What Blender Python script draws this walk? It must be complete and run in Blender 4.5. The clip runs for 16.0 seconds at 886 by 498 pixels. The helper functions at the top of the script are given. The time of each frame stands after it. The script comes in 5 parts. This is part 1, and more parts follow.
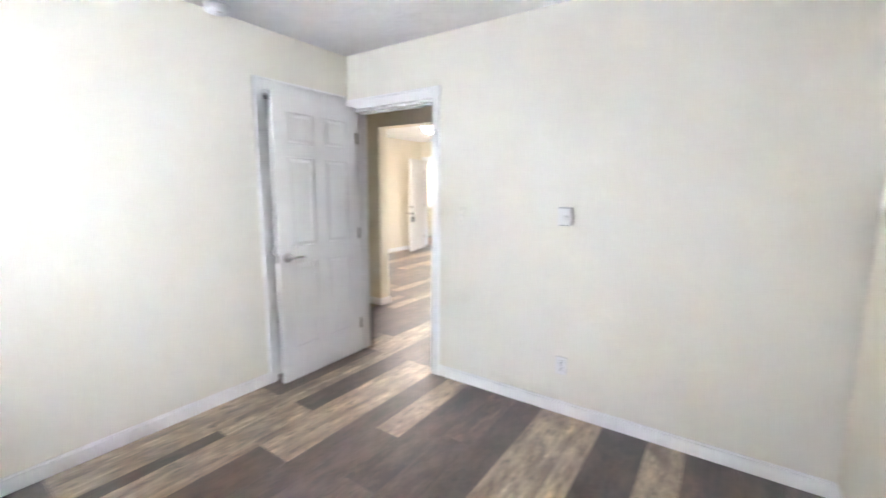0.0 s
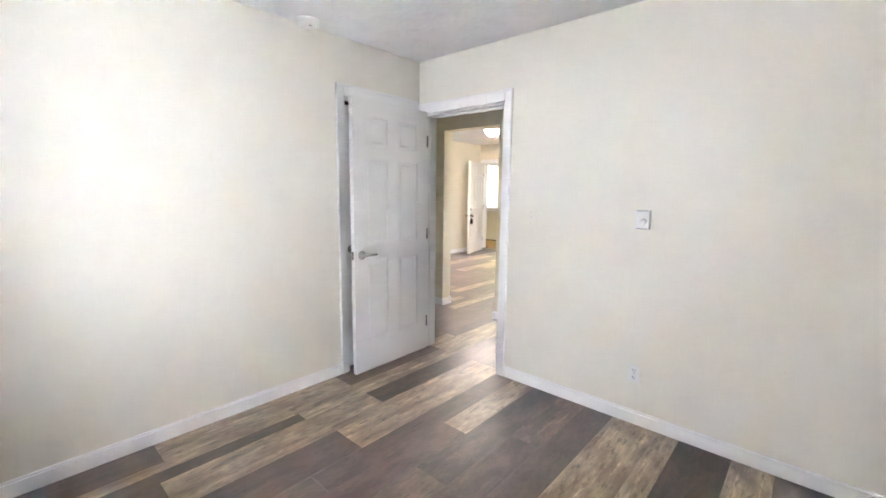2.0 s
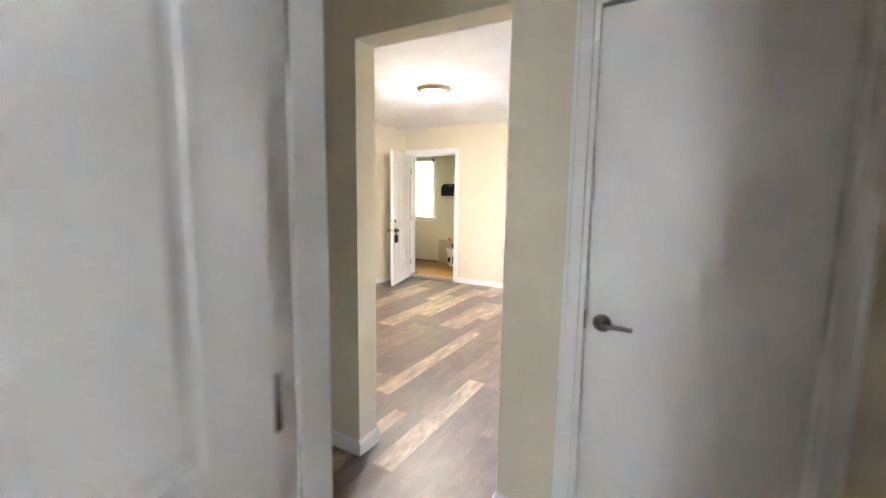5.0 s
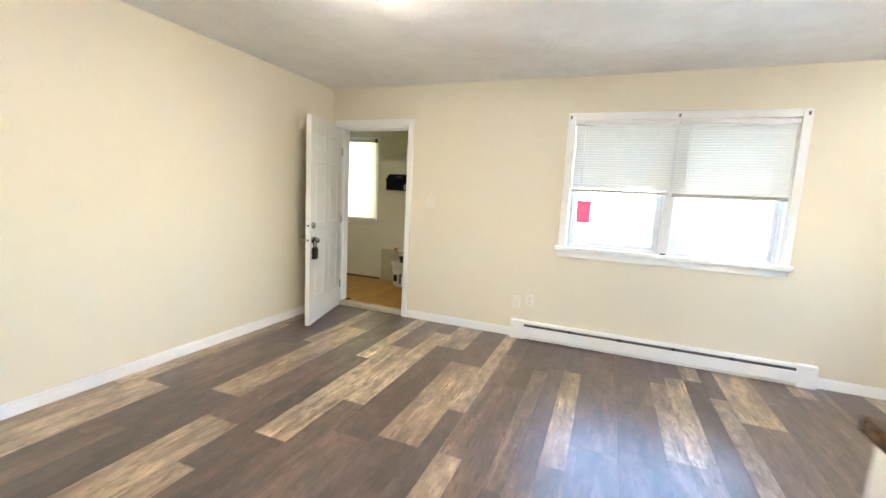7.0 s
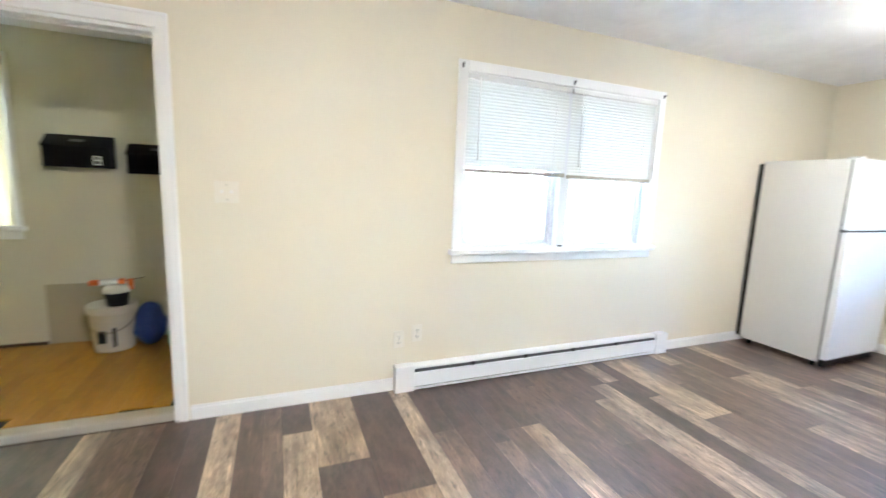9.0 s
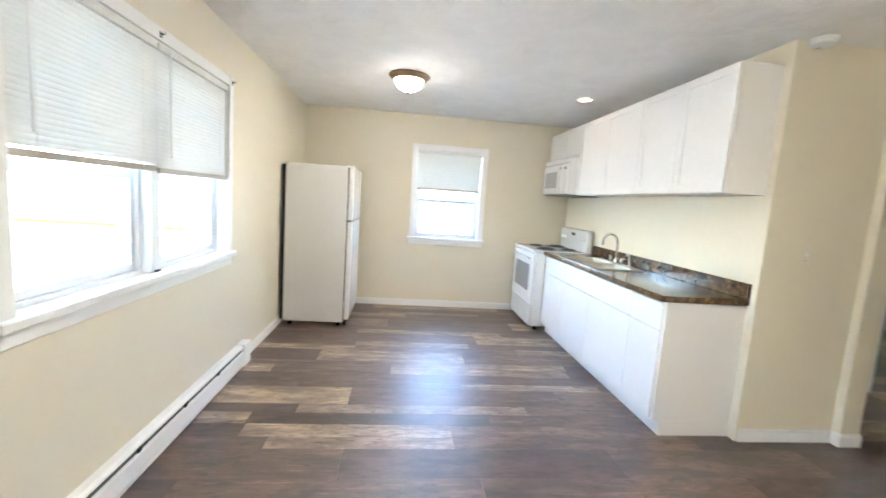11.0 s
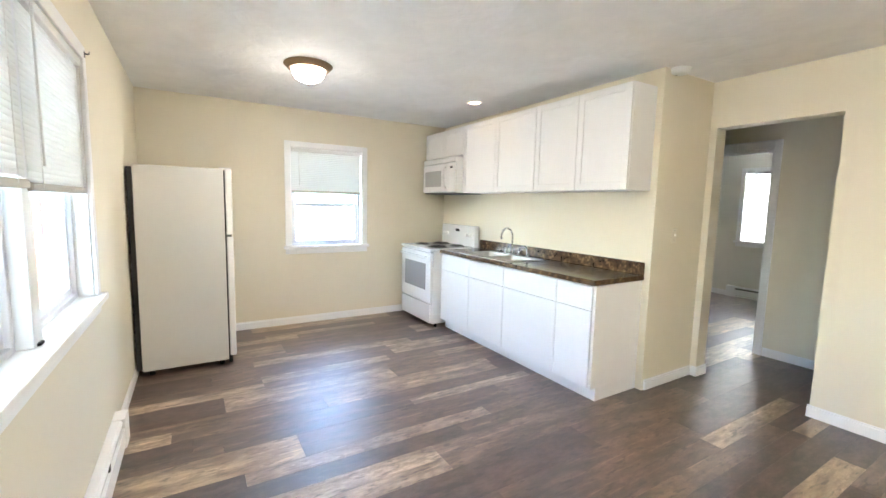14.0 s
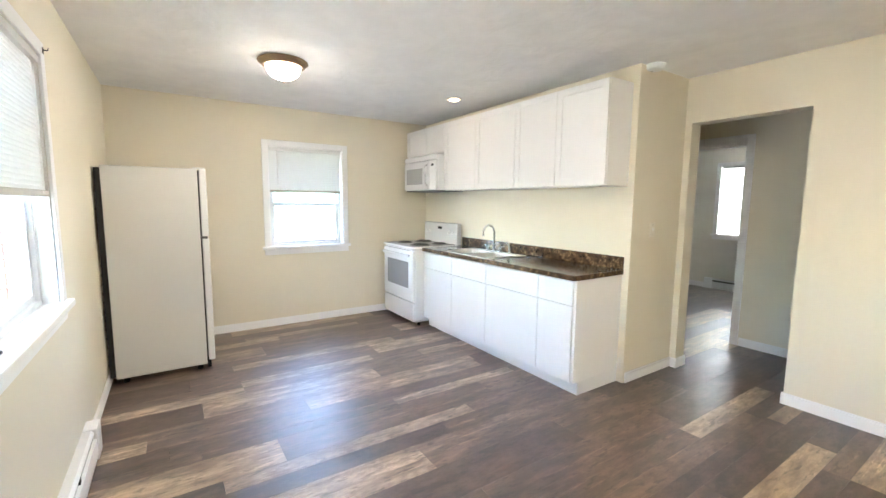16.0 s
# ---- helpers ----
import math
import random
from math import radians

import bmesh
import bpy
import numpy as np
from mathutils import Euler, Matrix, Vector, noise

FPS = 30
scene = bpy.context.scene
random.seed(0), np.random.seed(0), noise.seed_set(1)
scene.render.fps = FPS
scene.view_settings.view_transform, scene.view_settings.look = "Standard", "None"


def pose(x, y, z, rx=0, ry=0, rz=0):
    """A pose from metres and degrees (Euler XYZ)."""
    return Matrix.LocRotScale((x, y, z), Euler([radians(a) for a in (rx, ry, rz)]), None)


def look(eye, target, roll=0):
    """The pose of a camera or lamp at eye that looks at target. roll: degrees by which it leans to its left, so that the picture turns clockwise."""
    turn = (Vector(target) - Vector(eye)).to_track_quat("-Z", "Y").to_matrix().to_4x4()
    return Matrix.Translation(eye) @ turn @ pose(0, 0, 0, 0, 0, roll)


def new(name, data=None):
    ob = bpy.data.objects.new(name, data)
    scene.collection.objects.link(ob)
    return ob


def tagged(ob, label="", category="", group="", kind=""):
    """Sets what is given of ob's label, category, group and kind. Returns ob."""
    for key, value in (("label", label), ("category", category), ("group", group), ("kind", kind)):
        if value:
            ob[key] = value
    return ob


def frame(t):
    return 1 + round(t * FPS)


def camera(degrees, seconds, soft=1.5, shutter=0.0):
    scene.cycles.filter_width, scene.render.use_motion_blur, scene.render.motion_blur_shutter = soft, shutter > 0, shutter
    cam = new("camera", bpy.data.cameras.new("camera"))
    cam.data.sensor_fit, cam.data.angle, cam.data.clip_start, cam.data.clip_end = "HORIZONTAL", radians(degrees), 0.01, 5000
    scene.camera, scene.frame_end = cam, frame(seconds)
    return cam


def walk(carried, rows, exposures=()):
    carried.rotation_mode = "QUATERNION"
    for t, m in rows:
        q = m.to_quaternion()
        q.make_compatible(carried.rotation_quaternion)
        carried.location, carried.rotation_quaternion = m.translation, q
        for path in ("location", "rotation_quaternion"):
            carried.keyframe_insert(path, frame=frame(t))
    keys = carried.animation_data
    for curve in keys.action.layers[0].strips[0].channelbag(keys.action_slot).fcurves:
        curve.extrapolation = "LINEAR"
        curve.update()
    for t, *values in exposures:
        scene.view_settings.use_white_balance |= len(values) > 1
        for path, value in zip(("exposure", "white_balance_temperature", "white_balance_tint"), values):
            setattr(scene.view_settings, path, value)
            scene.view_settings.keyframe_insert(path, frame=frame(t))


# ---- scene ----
cam = camera(93.9, 16.0, shutter=0.5)
PATH = [
    (0, (-0.02, 0.354, 1.409), (-1.143, 1.982, 1.115), 0.3),
    (0.5, (-0.05, 0.256, 1.401), (-1.465, 1.64, 1.114), -0.2),
    (1, (-0.045, 0.24, 1.403), (-1.473, 1.613, 1.13), 0.6),
    (1.5, (-0.033, 0.242, 1.397), (-1.44, 1.64, 1.135), 0.7),
    (2, (-0.081, 0.247, 1.398), (-1.404, 1.72, 1.116), 0.7),
    (2.5, (-0.228, 0.333, 1.384), (-1.449, 1.888, 1.078), 1.3),
    (3, (-0.48, 0.636, 1.381), (-1.666, 2.219, 1.09), 1.6),
    (3.5, (-0.859, 0.970, 1.354), (-1.900, 2.655, 1.076), 2.0),
    (3.8, (-1.062, 1.212, 1.362), (-2.061, 2.929, 1.118), 1.8),
    (4, (-1.230, 1.388, 1.358), (-2.237, 3.102, 1.140), 1.9),
    (4.2, (-1.423, 1.576, 1.352), (-2.428, 3.291, 1.130), 1.5),
    (6.4, (-2.752, 3.679, 1.362), (-3.595, 5.471, 1.08), 1.5),
    (6.5, (-2.815, 3.761, 1.34), (-3.633, 5.569, 1.096), 1.7),
    (7, (-3.071, 4.171, 1.336), (-3.801, 6.016, 1.081), 3.0),
    (7.5, (-3.436, 4.589, 1.352), (-3.966, 6.495, 1.052), 3.5),
    (8, (-3.82, 4.933, 1.351), (-3.923, 6.906, 1.043), 3.5),
    (8.5, (-4.223, 5.307, 1.334), (-4.003, 7.273, 1.045), 1.6),
    (9, (-4.552, 5.645, 1.327), (-3.812, 7.48, 1.036), 2.2),
    (9.5, (-4.767, 6.037, 1.28), (-3.595, 7.646, 1.092), 1.8),
    (10, (-4.885, 6.402, 1.35), (-3.208, 7.463, 1.103), 3.4),
    (10.2, (-4.911, 6.5, 1.363), (-3.073, 7.249, 1.119), 3.9),
    (12.3, (-4.538, 7.558, 1.418), (-2.803, 6.58, 1.235), 1.0),
    (12.5, (-4.497, 7.616, 1.421), (-2.805, 6.565, 1.248), 0.5),
    (13, (-4.428, 7.731, 1.423), (-2.747, 6.67, 1.203), 0.5),
    (13.5, (-4.407, 7.728, 1.417), (-2.702, 6.707, 1.196), 1.1),
    (14, (-4.407, 7.704, 1.415), (-2.706, 6.674, 1.202), 1.3),
    (14.5, (-4.412, 7.682, 1.412), (-2.724, 6.631, 1.194), 1.0),
    (15, (-4.414, 7.68, 1.415), (-2.735, 6.615, 1.198), 0.7),
    (15.5, (-4.413, 7.68, 1.415), (-2.744, 6.6, 1.196), 0.6),
    (16, (-4.408, 7.671, 1.416), (-2.747, 6.58, 1.193), 0.5),
]
EXPOSURES = [(0, 7.08, 5950, 16.5), (0.8, 6.92, 6150, 17.5), (2.5, 6.94, 6100, 17.5), (3.5, 7.02, 5950, 18), (4.2, 6.94, 5950, 18), (6.3, 6.48, 6300, 8.5), (6.9, 6.22, 6100, 8.5), (7.5, 6.25, 5900, 8.5), (8.5, 6.4, 5600, 8.5), (9.0, 6.4, 5500, 8.5), (9.6, 6.18, 5550, 8), (10.2, 6.1, 5800, 8), (12.3, 6.08, 6000, 8.5), (14, 6.08, 6200, 8.5), (16, 6.08, 6200, 8.5)]
SKY, SUN = 0.13, 3.0
DAY, DAY_BED = (0.82, 0.91, 1.0), (0.985, 0.99, 0.95)
W_LIVING, W_KITCHEN, W_BEDROOM, W_PORCH = 0.02, 0.02, 2.15, 1.35
LAMP = 8.8
WALL, WALL_BED = (0.77, 0.715, 0.575), (0.805, 0.78, 0.695)
walk(cam, [(t, look(eye, target, roll)) for t, eye, target, roll in PATH], EXPOSURES)

# ---- world, sun, light ----
world = bpy.data.worlds.new("sky")
scene.world = world
world.use_nodes = True
wn = world.node_tree.nodes
sky = wn.new("ShaderNodeTexSky")
sky.sky_type = "NISHITA"
sky.sun_disc = False
sky.sun_elevation = radians(58)
sky.sun_rotation = radians(255)
world.node_tree.links.new(sky.outputs[0], wn["Background"].inputs[0])
wn["Background"].inputs[1].default_value = SKY

sun = new("sun", bpy.data.lights.new("sun", "SUN"))
sun.data.energy, sun.data.angle, sun.data.color = SUN, radians(0.6), (1.0, 0.95, 0.87)
sun.matrix_world = look((-8, 2, 14), (0, 0, 0))


def window_lamp(name, at, target, width, height, watts, colour, spread=170):
    """Daylight that comes in by one window's opening."""
    ob = new(name, bpy.data.lights.new(name, "AREA"))
    ob.data.shape, ob.data.size, ob.data.size_y = "RECTANGLE", width, height
    ob.data.energy, ob.data.color = watts, colour
    ob.data.spread = radians(spread)
    ob.matrix_world = look(at, target)
    return ob


window_lamp("daylight_living", (-2.615, 8.188, 1.76), (-2.615, 7.2, 1.70), 1.54, 0.56, W_LIVING, DAY)
window_lamp("daylight_kitchen", (0.548, 6.335, 1.78), (-1, 6.335, 1.7), 0.74, 0.44, W_KITCHEN, DAY)
window_lamp("daylight_bedroom", (-1.455, -0.072, 1.48), (-1.455, 2, 1.48), 0.62, 1.04, W_BEDROOM, DAY_BED, 178)
window_lamp("daylight_porch", (-6.74, 9.552, 1.54), (-6.74, 8, 1.5), 0.72, 1.04, W_PORCH, DAY)


# ---- materials ----
def material(name):
    m = bpy.data.materials.new(name)
    m.use_nodes = True
    return m, m.node_tree.nodes, m.node_tree.links, m.node_tree.nodes["Principled BSDF"]


def plain(name, colour, rough=0.5, metal=0.0, vary=0.06, scale=6.0, bump=0.0, fine=120.0, spec=0.5, coat=0.0):
    """Paint, metal or plastic: two scales of uneven colour and gloss, and a fine relief."""
    m, n, l, p = material(name)
    co = n.new("ShaderNodeTexCoord")
    big = n.new("ShaderNodeTexNoise")
    big.inputs["Scale"].default_value, big.inputs["Detail"].default_value = scale, 4
    small = n.new("ShaderNodeTexNoise")
    small.inputs["Scale"].default_value, small.inputs["Detail"].default_value = fine, 2
    mix = n.new("ShaderNodeMix")
    mix.data_type = "RGBA"
    mix.inputs["A"].default_value = (*[c * (1 - vary) for c in colour], 1)
    mix.inputs["B"].default_value = (*[min(1, c * (1 + vary)) for c in colour], 1)
    l.new(co.outputs["Object"], big.inputs["Vector"])
    l.new(co.outputs["Object"], small.inputs["Vector"])
    l.new(big.outputs["Fac"], mix.inputs["Factor"])
    l.new(mix.outputs["Result"], p.inputs["Base Color"])
    rr = n.new("ShaderNodeMapRange")
    rr.inputs["To Min"].default_value, rr.inputs["To Max"].default_value = max(0.02, rough - 0.08), min(1, rough + 0.08)
    l.new(big.outputs["Fac"], rr.inputs["Value"])
    l.new(rr.outputs["Result"], p.inputs["Roughness"])
    p.inputs["Metallic"].default_value = metal
    p.inputs["Specular IOR Level"].default_value = spec
    p.inputs["Coat Weight"].default_value = coat
    if bump:
        b = n.new("ShaderNodeBump")
        b.inputs["Strength"].default_value, b.inputs["Distance"].default_value = bump, 0.002
        l.new(small.outputs["Fac"], b.inputs["Height"])
        l.new(b.outputs["Normal"], p.inputs["Normal"])
    return m


def ceiling_paint():
    """White ceiling with a brushed, swirled plaster texture, its relief shading painted into the tone too."""
    m, n, l, p = material("textured ceiling paint")
    co = n.new("ShaderNodeTexCoord")
    warp = n.new("ShaderNodeTexNoise")
    warp.inputs["Scale"].default_value, warp.inputs["Detail"].default_value = 3.5, 2
    add = n.new("ShaderNodeVectorMath")
    add.operation = "MULTIPLY_ADD"
    add.inputs[1].default_value = (0.35, 0.35, 0)
    l.new(co.outputs["Object"], warp.inputs["Vector"])
    l.new(warp.outputs["Color"], add.inputs[0])
    l.new(co.outputs["Object"], add.inputs[2])
    strokes = n.new("ShaderNodeTexNoise")
    strokes.inputs["Scale"].default_value, strokes.inputs["Detail"].default_value = 5, 4
    l.new(add.outputs[0], strokes.inputs["Vector"])
    # hollows darker, ridges paler: the strokes' shading is put into the colour
    tone = n.new("ShaderNodeMix")
    tone.data_type = "RGBA"
    tone.inputs["A"].default_value, tone.inputs["B"].default_value = (0.80, 0.797, 0.79, 1), (0.95, 0.947, 0.94, 1)
    l.new(strokes.outputs["Fac"], tone.inputs["Factor"])
    l.new(tone.outputs["Result"], p.inputs["Base Color"])
    p.inputs["Roughness"].default_value = 0.75
    b = n.new("ShaderNodeBump")
    b.inputs["Strength"].default_value, b.inputs["Distance"].default_value = 0.75, 0.02
    l.new(strokes.outputs["Fac"], b.inputs["Height"])
    l.new(b.outputs["Normal"], p.inputs["Normal"])
    return m


def boards(name, stops, rough, along=1.6, across=26.0, knots=0.5, grey=(0.165, 0.098, 0.072), gloss=0.75, uneven=0.82, coat=0.95, pale=0.75):
    """Printed wood boards: each board its own tone, with long grain, streaks and rubbed patches."""
    m, n, l, p = material(name)
    co, info = n.new("ShaderNodeTexCoord"), n.new("ShaderNodeObjectInfo")
    shift = n.new("ShaderNodeVectorMath")
    shift.operation = "MULTIPLY_ADD"
    shift.inputs[1].default_value = (37, 91, 13)
    l.new(info.outputs["Random"], shift.inputs[0])
    l.new(co.outputs["Object"], shift.inputs[2])
    ramp = n.new("ShaderNodeValToRGB")
    ramp.color_ramp.interpolation = "CONSTANT"
    els = ramp.color_ramp.elements
    els[0].position, els[0].color = stops[0][0], (*stops[0][1], 1)
    els[1].position, els[1].color = stops[1][0], (*stops[1][1], 1)
    for s, c in stops[2:]:
        e = els.new(s)
        e.color = (*c, 1)
    l.new(info.outputs["Random"], ramp.inputs["Fac"])

    def grain(sx, sy, detail, rough_):
        mp, tx = n.new("ShaderNodeMapping"), n.new("ShaderNodeTexNoise")
        mp.inputs["Scale"].default_value = (sx, sy, 1)
        tx.inputs["Scale"].default_value, tx.inputs["Detail"].default_value, tx.inputs["Roughness"].default_value = 1, detail, rough_
        tx.inputs["Distortion"].default_value = 0.12
        l.new(shift.outputs[0], mp.inputs["Vector"])
        l.new(mp.outputs["Vector"], tx.inputs["Vector"])
        return tx

    fine, broad, rub = grain(across * 1.7, along * 2.6, 8, 0.75), grain(across * 0.42, along * 1.5, 6, 0.66), grain(across * 1.5, along * 6, 3, 0.6)

    def shade(src, fac_tex, lo, hi, low, high):
        r = n.new("ShaderNodeMapRange")
        r.inputs["From Min"].default_value, r.inputs["From Max"].default_value = lo, hi
        r.inputs["To Min"].default_value, r.inputs["To Max"].default_value = low, high
        l.new(fac_tex.outputs["Fac"], r.inputs["Value"])
        mul = n.new("ShaderNodeVectorMath")
        mul.operation = "SCALE"
        l.new(src, mul.inputs[0])
        l.new(r.outputs["Result"], mul.inputs["Scale"])
        return mul.outputs[0]

    c = shade(ramp.outputs["Color"], broad, 0.3, 0.7, 1.08 - uneven, 1.08 + uneven)
    c = shade(c, fine, 0.3, 0.7, 0.82, 1.18)
    c = shade(c, rub, 0.56, 0.66, 1.0, 1.0 - knots)
    c = shade(c, grain(across * 1.9, along * 1.3, 3, 0.5), 0.60, 0.70, 1.0, 1.0 + pale)
    hue = n.new("ShaderNodeMix")
    hue.data_type = "RGBA"
    hue.inputs["B"].default_value = (*grey, 1)
    hr = n.new("ShaderNodeMapRange")
    hr.inputs["From Min"].default_value, hr.inputs["From Max"].default_value, hr.inputs["To Max"].default_value = 0.44, 0.62, 0.75
    blotch = grain(11.0, 4.2, 7, 0.78)
    l.new(blotch.outputs["Fac"], hr.inputs["Value"])
    l.new(hr.outputs["Result"], hue.inputs["Factor"])
    l.new(c, hue.inputs["A"])
    l.new(hue.outputs["Result"], p.inputs["Base Color"])
    p.inputs["Specular IOR Level"].default_value = gloss
    p.inputs["Coat Weight"].default_value, p.inputs["Coat Roughness"].default_value = coat, rough
    rr = n.new("ShaderNodeMapRange")
    rr.inputs["To Min"].default_value, rr.inputs["To Max"].default_value = rough - 0.06, rough + 0.1
    l.new(fine.outputs["Fac"], rr.inputs["Value"])
    l.new(rr.outputs["Result"], p.inputs["Roughness"])
    b = n.new("ShaderNodeBump")
    b.inputs["Strength"].default_value, b.inputs["Distance"].default_value = 0.25, 0.0015
    l.new(fine.outputs["Fac"], b.inputs["Height"])
    l.new(b.outputs["Normal"], p.inputs["Normal"])
    return m


def laminate():
    """Dark brown stone-pattern laminate with tan and black flecks."""
    m, n, l, p = material("brown stone laminate")
    co = n.new("ShaderNodeTexCoord")
    a, b = n.new("ShaderNodeTexNoise"), n.new("ShaderNodeTexVoronoi")
    a.inputs["Scale"].default_value, a.inputs["Detail"].default_value, a.inputs["Roughness"].default_value = 28, 8, 0.75
    b.inputs["Scale"].default_value = 70
    l.new(co.outputs["Object"], a.inputs["Vector"])
    l.new(co.outputs["Object"], b.inputs["Vector"])
    r = n.new("ShaderNodeValToRGB")
    els = r.color_ramp.elements
    els[0].position, els[0].color = 0.36, (0.025, 0.014, 0.009, 1)
    els[1].position, els[1].color = 0.5, (0.095, 0.055, 0.030, 1)
    for s, c in ((0.56, (0.17, 0.10, 0.05)), (0.63, (0.42, 0.29, 0.15)), (0.72, (0.06, 0.035, 0.02))):
        els.new(s).color = (*c, 1)
    l.new(a.outputs["Fac"], r.inputs["Fac"])
    mix = n.new("ShaderNodeMix")
    mix.data_type, mix.blend_type = "RGBA", "MULTIPLY"
    mix.inputs["Factor"].default_value = 0.5
    l.new(r.outputs["Color"], mix.inputs["A"])
    l.new(b.outputs["Distance"], mix.inputs["B"])
    l.new(mix.outputs["Result"], p.inputs["Base Color"])
    p.inputs["Roughness"].default_value = 0.18
    return m


def slat_material(name, colour, through_light):
    """Thin vinyl: it lets part of the daylight pass."""
    m, n, l, p = material(name)
    p.inputs["Base Color"].default_value, p.inputs["Roughness"].default_value = (*colour, 1), 0.45
    tr, mix = n.new("ShaderNodeBsdfTranslucent"), n.new("ShaderNodeMixShader")
    tr.inputs["Color"].default_value = (*colour, 1)
    mix.inputs["Fac"].default_value = through_light
    l.new(p.outputs[0], mix.inputs[1])
    l.new(tr.outputs[0], mix.inputs[2])
    l.new(mix.outputs[0], n["Material Output"].inputs["Surface"])
    return m


def glass_material():
    m, n, l, p = material("window glass")
    p.inputs["Base Color"].default_value = (0.95, 0.98, 0.97, 1)
    p.inputs["Roughness"].default_value, p.inputs["IOR"].default_value = 0.0, 1.1
    p.inputs["Transmission Weight"].default_value = 1
    return m


def glowing(name, colour, strength, dim):
    m, n, l, p = material(name)
    p.inputs["Base Color"].default_value = (0.9, 0.88, 0.84, 1)
    p.inputs["Emission Color"].default_value, p.inputs["Emission Strength"].default_value = (*colour, 1), strength
    p.inputs["Roughness"].default_value = 0.3
    # the glass glows most near the bulb, low in the bowl
    co, sep, r = n.new("ShaderNodeTexCoord"), n.new("ShaderNodeSeparateXYZ"), n.new("ShaderNodeMapRange")
    r.inputs["From Min"].default_value, r.inputs["From Max"].default_value = -0.075, -0.130
    r.inputs["To Min"].default_value, r.inputs["To Max"].default_value = strength * dim, strength
    l.new(co.outputs["Object"], sep.inputs[0])
    l.new(sep.outputs["Z"], r.inputs["Value"])
    l.new(r.outputs["Result"], p.inputs["Emission Strength"])
    return m


def foliage(name, colour):
    m, n, l, p = material(name)
    info = n.new("ShaderNodeNewGeometry")
    mix = n.new("ShaderNodeMix")
    mix.data_type = "RGBA"
    mix.inputs["A"].default_value = (*[c * 0.6 for c in colour], 1)
    mix.inputs["B"].default_value = (*[c * 1.4 for c in colour], 1)
    l.new(info.outputs["Random Per Island"], mix.inputs["Factor"])
    l.new(mix.outputs["Result"], p.inputs["Base Color"])
    p.inputs["Specular IOR Level"].default_value = 0.1
    p.inputs["Roughness"].default_value = 0.6
    return m


CREAM = plain("cream wall paint", WALL, 0.5, vary=0.025, scale=1.3, bump=0.10, fine=260)
PALE = plain("off-white bedroom wall paint", WALL_BED, 0.5, vary=0.025, scale=1.3, bump=0.10, fine=260)
PORCH_PAINT = plain("grey green wall paint", (0.69, 0.66, 0.53), 0.55, vary=0.04, scale=1.6, bump=0.10, fine=260)
CEILING = ceiling_paint()
TRIM = plain("white trim paint", (0.875, 0.875, 0.865), 0.32, vary=0.02, scale=2.5, bump=0.05, fine=90)
DOOR_WHITE = plain("white door paint", (0.86, 0.86, 0.85), 0.36, vary=0.02, scale=2, bump=0.06, fine=150)
OLD_WHITE = plain("worn white door paint", (0.78, 0.77, 0.73), 0.4, vary=0.05, scale=5, bump=0.1, fine=80)
CABINET = plain("white thermofoil", (0.83, 0.825, 0.81), 0.42, vary=0.015, scale=2)
ENAMEL = plain("white enamel", (0.80, 0.80, 0.79), 0.22, vary=0.02, scale=3, coat=0.3)
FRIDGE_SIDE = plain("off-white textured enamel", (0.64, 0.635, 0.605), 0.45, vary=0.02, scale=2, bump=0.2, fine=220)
VINYL = plain("white vinyl", (0.78, 0.80, 0.83), 0.35, vary=0.02)
PLASTIC = plain("white plastic", (0.80, 0.80, 0.78), 0.4, vary=0.02)
IVORY = plain("ivory plastic", (0.79, 0.75, 0.64), 0.4, vary=0.02)
BLACK = plain("black plastic", (0.012, 0.012, 0.013), 0.5, vary=0.2, spec=0.25)
DARK_GAP = plain("dark recess", (0.02, 0.02, 0.02), 0.9, vary=0.1)
GREY_SLOT = plain("dark grey sheet metal", (0.10, 0.10, 0.10), 0.5, metal=0.4, vary=0.1)
STEEL = plain("brushed stainless steel", (0.58, 0.55, 0.50), 0.42, metal=1.0, vary=0.05, scale=30)
CHROME = plain("chrome", (0.72, 0.71, 0.69), 0.2, metal=1.0, vary=0.02)
NICKEL = plain("satin nickel", (0.40, 0.39, 0.375), 0.25, metal=1.0, vary=0.05)
BRASS = plain("worn brass", (0.36, 0.28, 0.17), 0.3, metal=1.0, vary=0.1)
BRONZE = plain("antique brass pan", (0.42, 0.30, 0.19), 0.34, metal=0.9, vary=0.08)
COIL = plain("black burner coil", (0.02, 0.02, 0.02), 0.55, vary=0.2, scale=40)
OVEN_GLASS = plain("grey oven glass", (0.28, 0.28, 0.28), 0.08, vary=0.05)
MW_GLASS = plain("grey microwave mesh window", (0.42, 0.42, 0.41), 0.2, vary=0.05)
MAILBOX = plain("black enamelled sheet metal", (0.007, 0.007, 0.008), 0.6, vary=0.2, spec=0.15)
LABEL_WHITE = plain("white paper label", (0.75, 0.74, 0.70), 0.7, vary=0.05)
BUCKET_WHITE = plain("scuffed white bucket plastic", (0.72, 0.70, 0.63), 0.5, vary=0.12, scale=9)
ORANGE = plain("orange plastic", (0.75, 0.16, 0.03), 0.4, vary=0.08)
BLUE = plain("blue plastic", (0.02, 0.06, 0.32), 0.4, vary=0.1)
GREEN = plain("green plastic", (0.03, 0.30, 0.10), 0.4, vary=0.1)
RED = plain("red sign paint", (0.10, 0.008, 0.010), 0.9, vary=0.06, spec=0.0)
BRICK = plain("red brick", (0.42, 0.15, 0.10), 0.85, vary=0.25, scale=14, bump=0.5, fine=90)
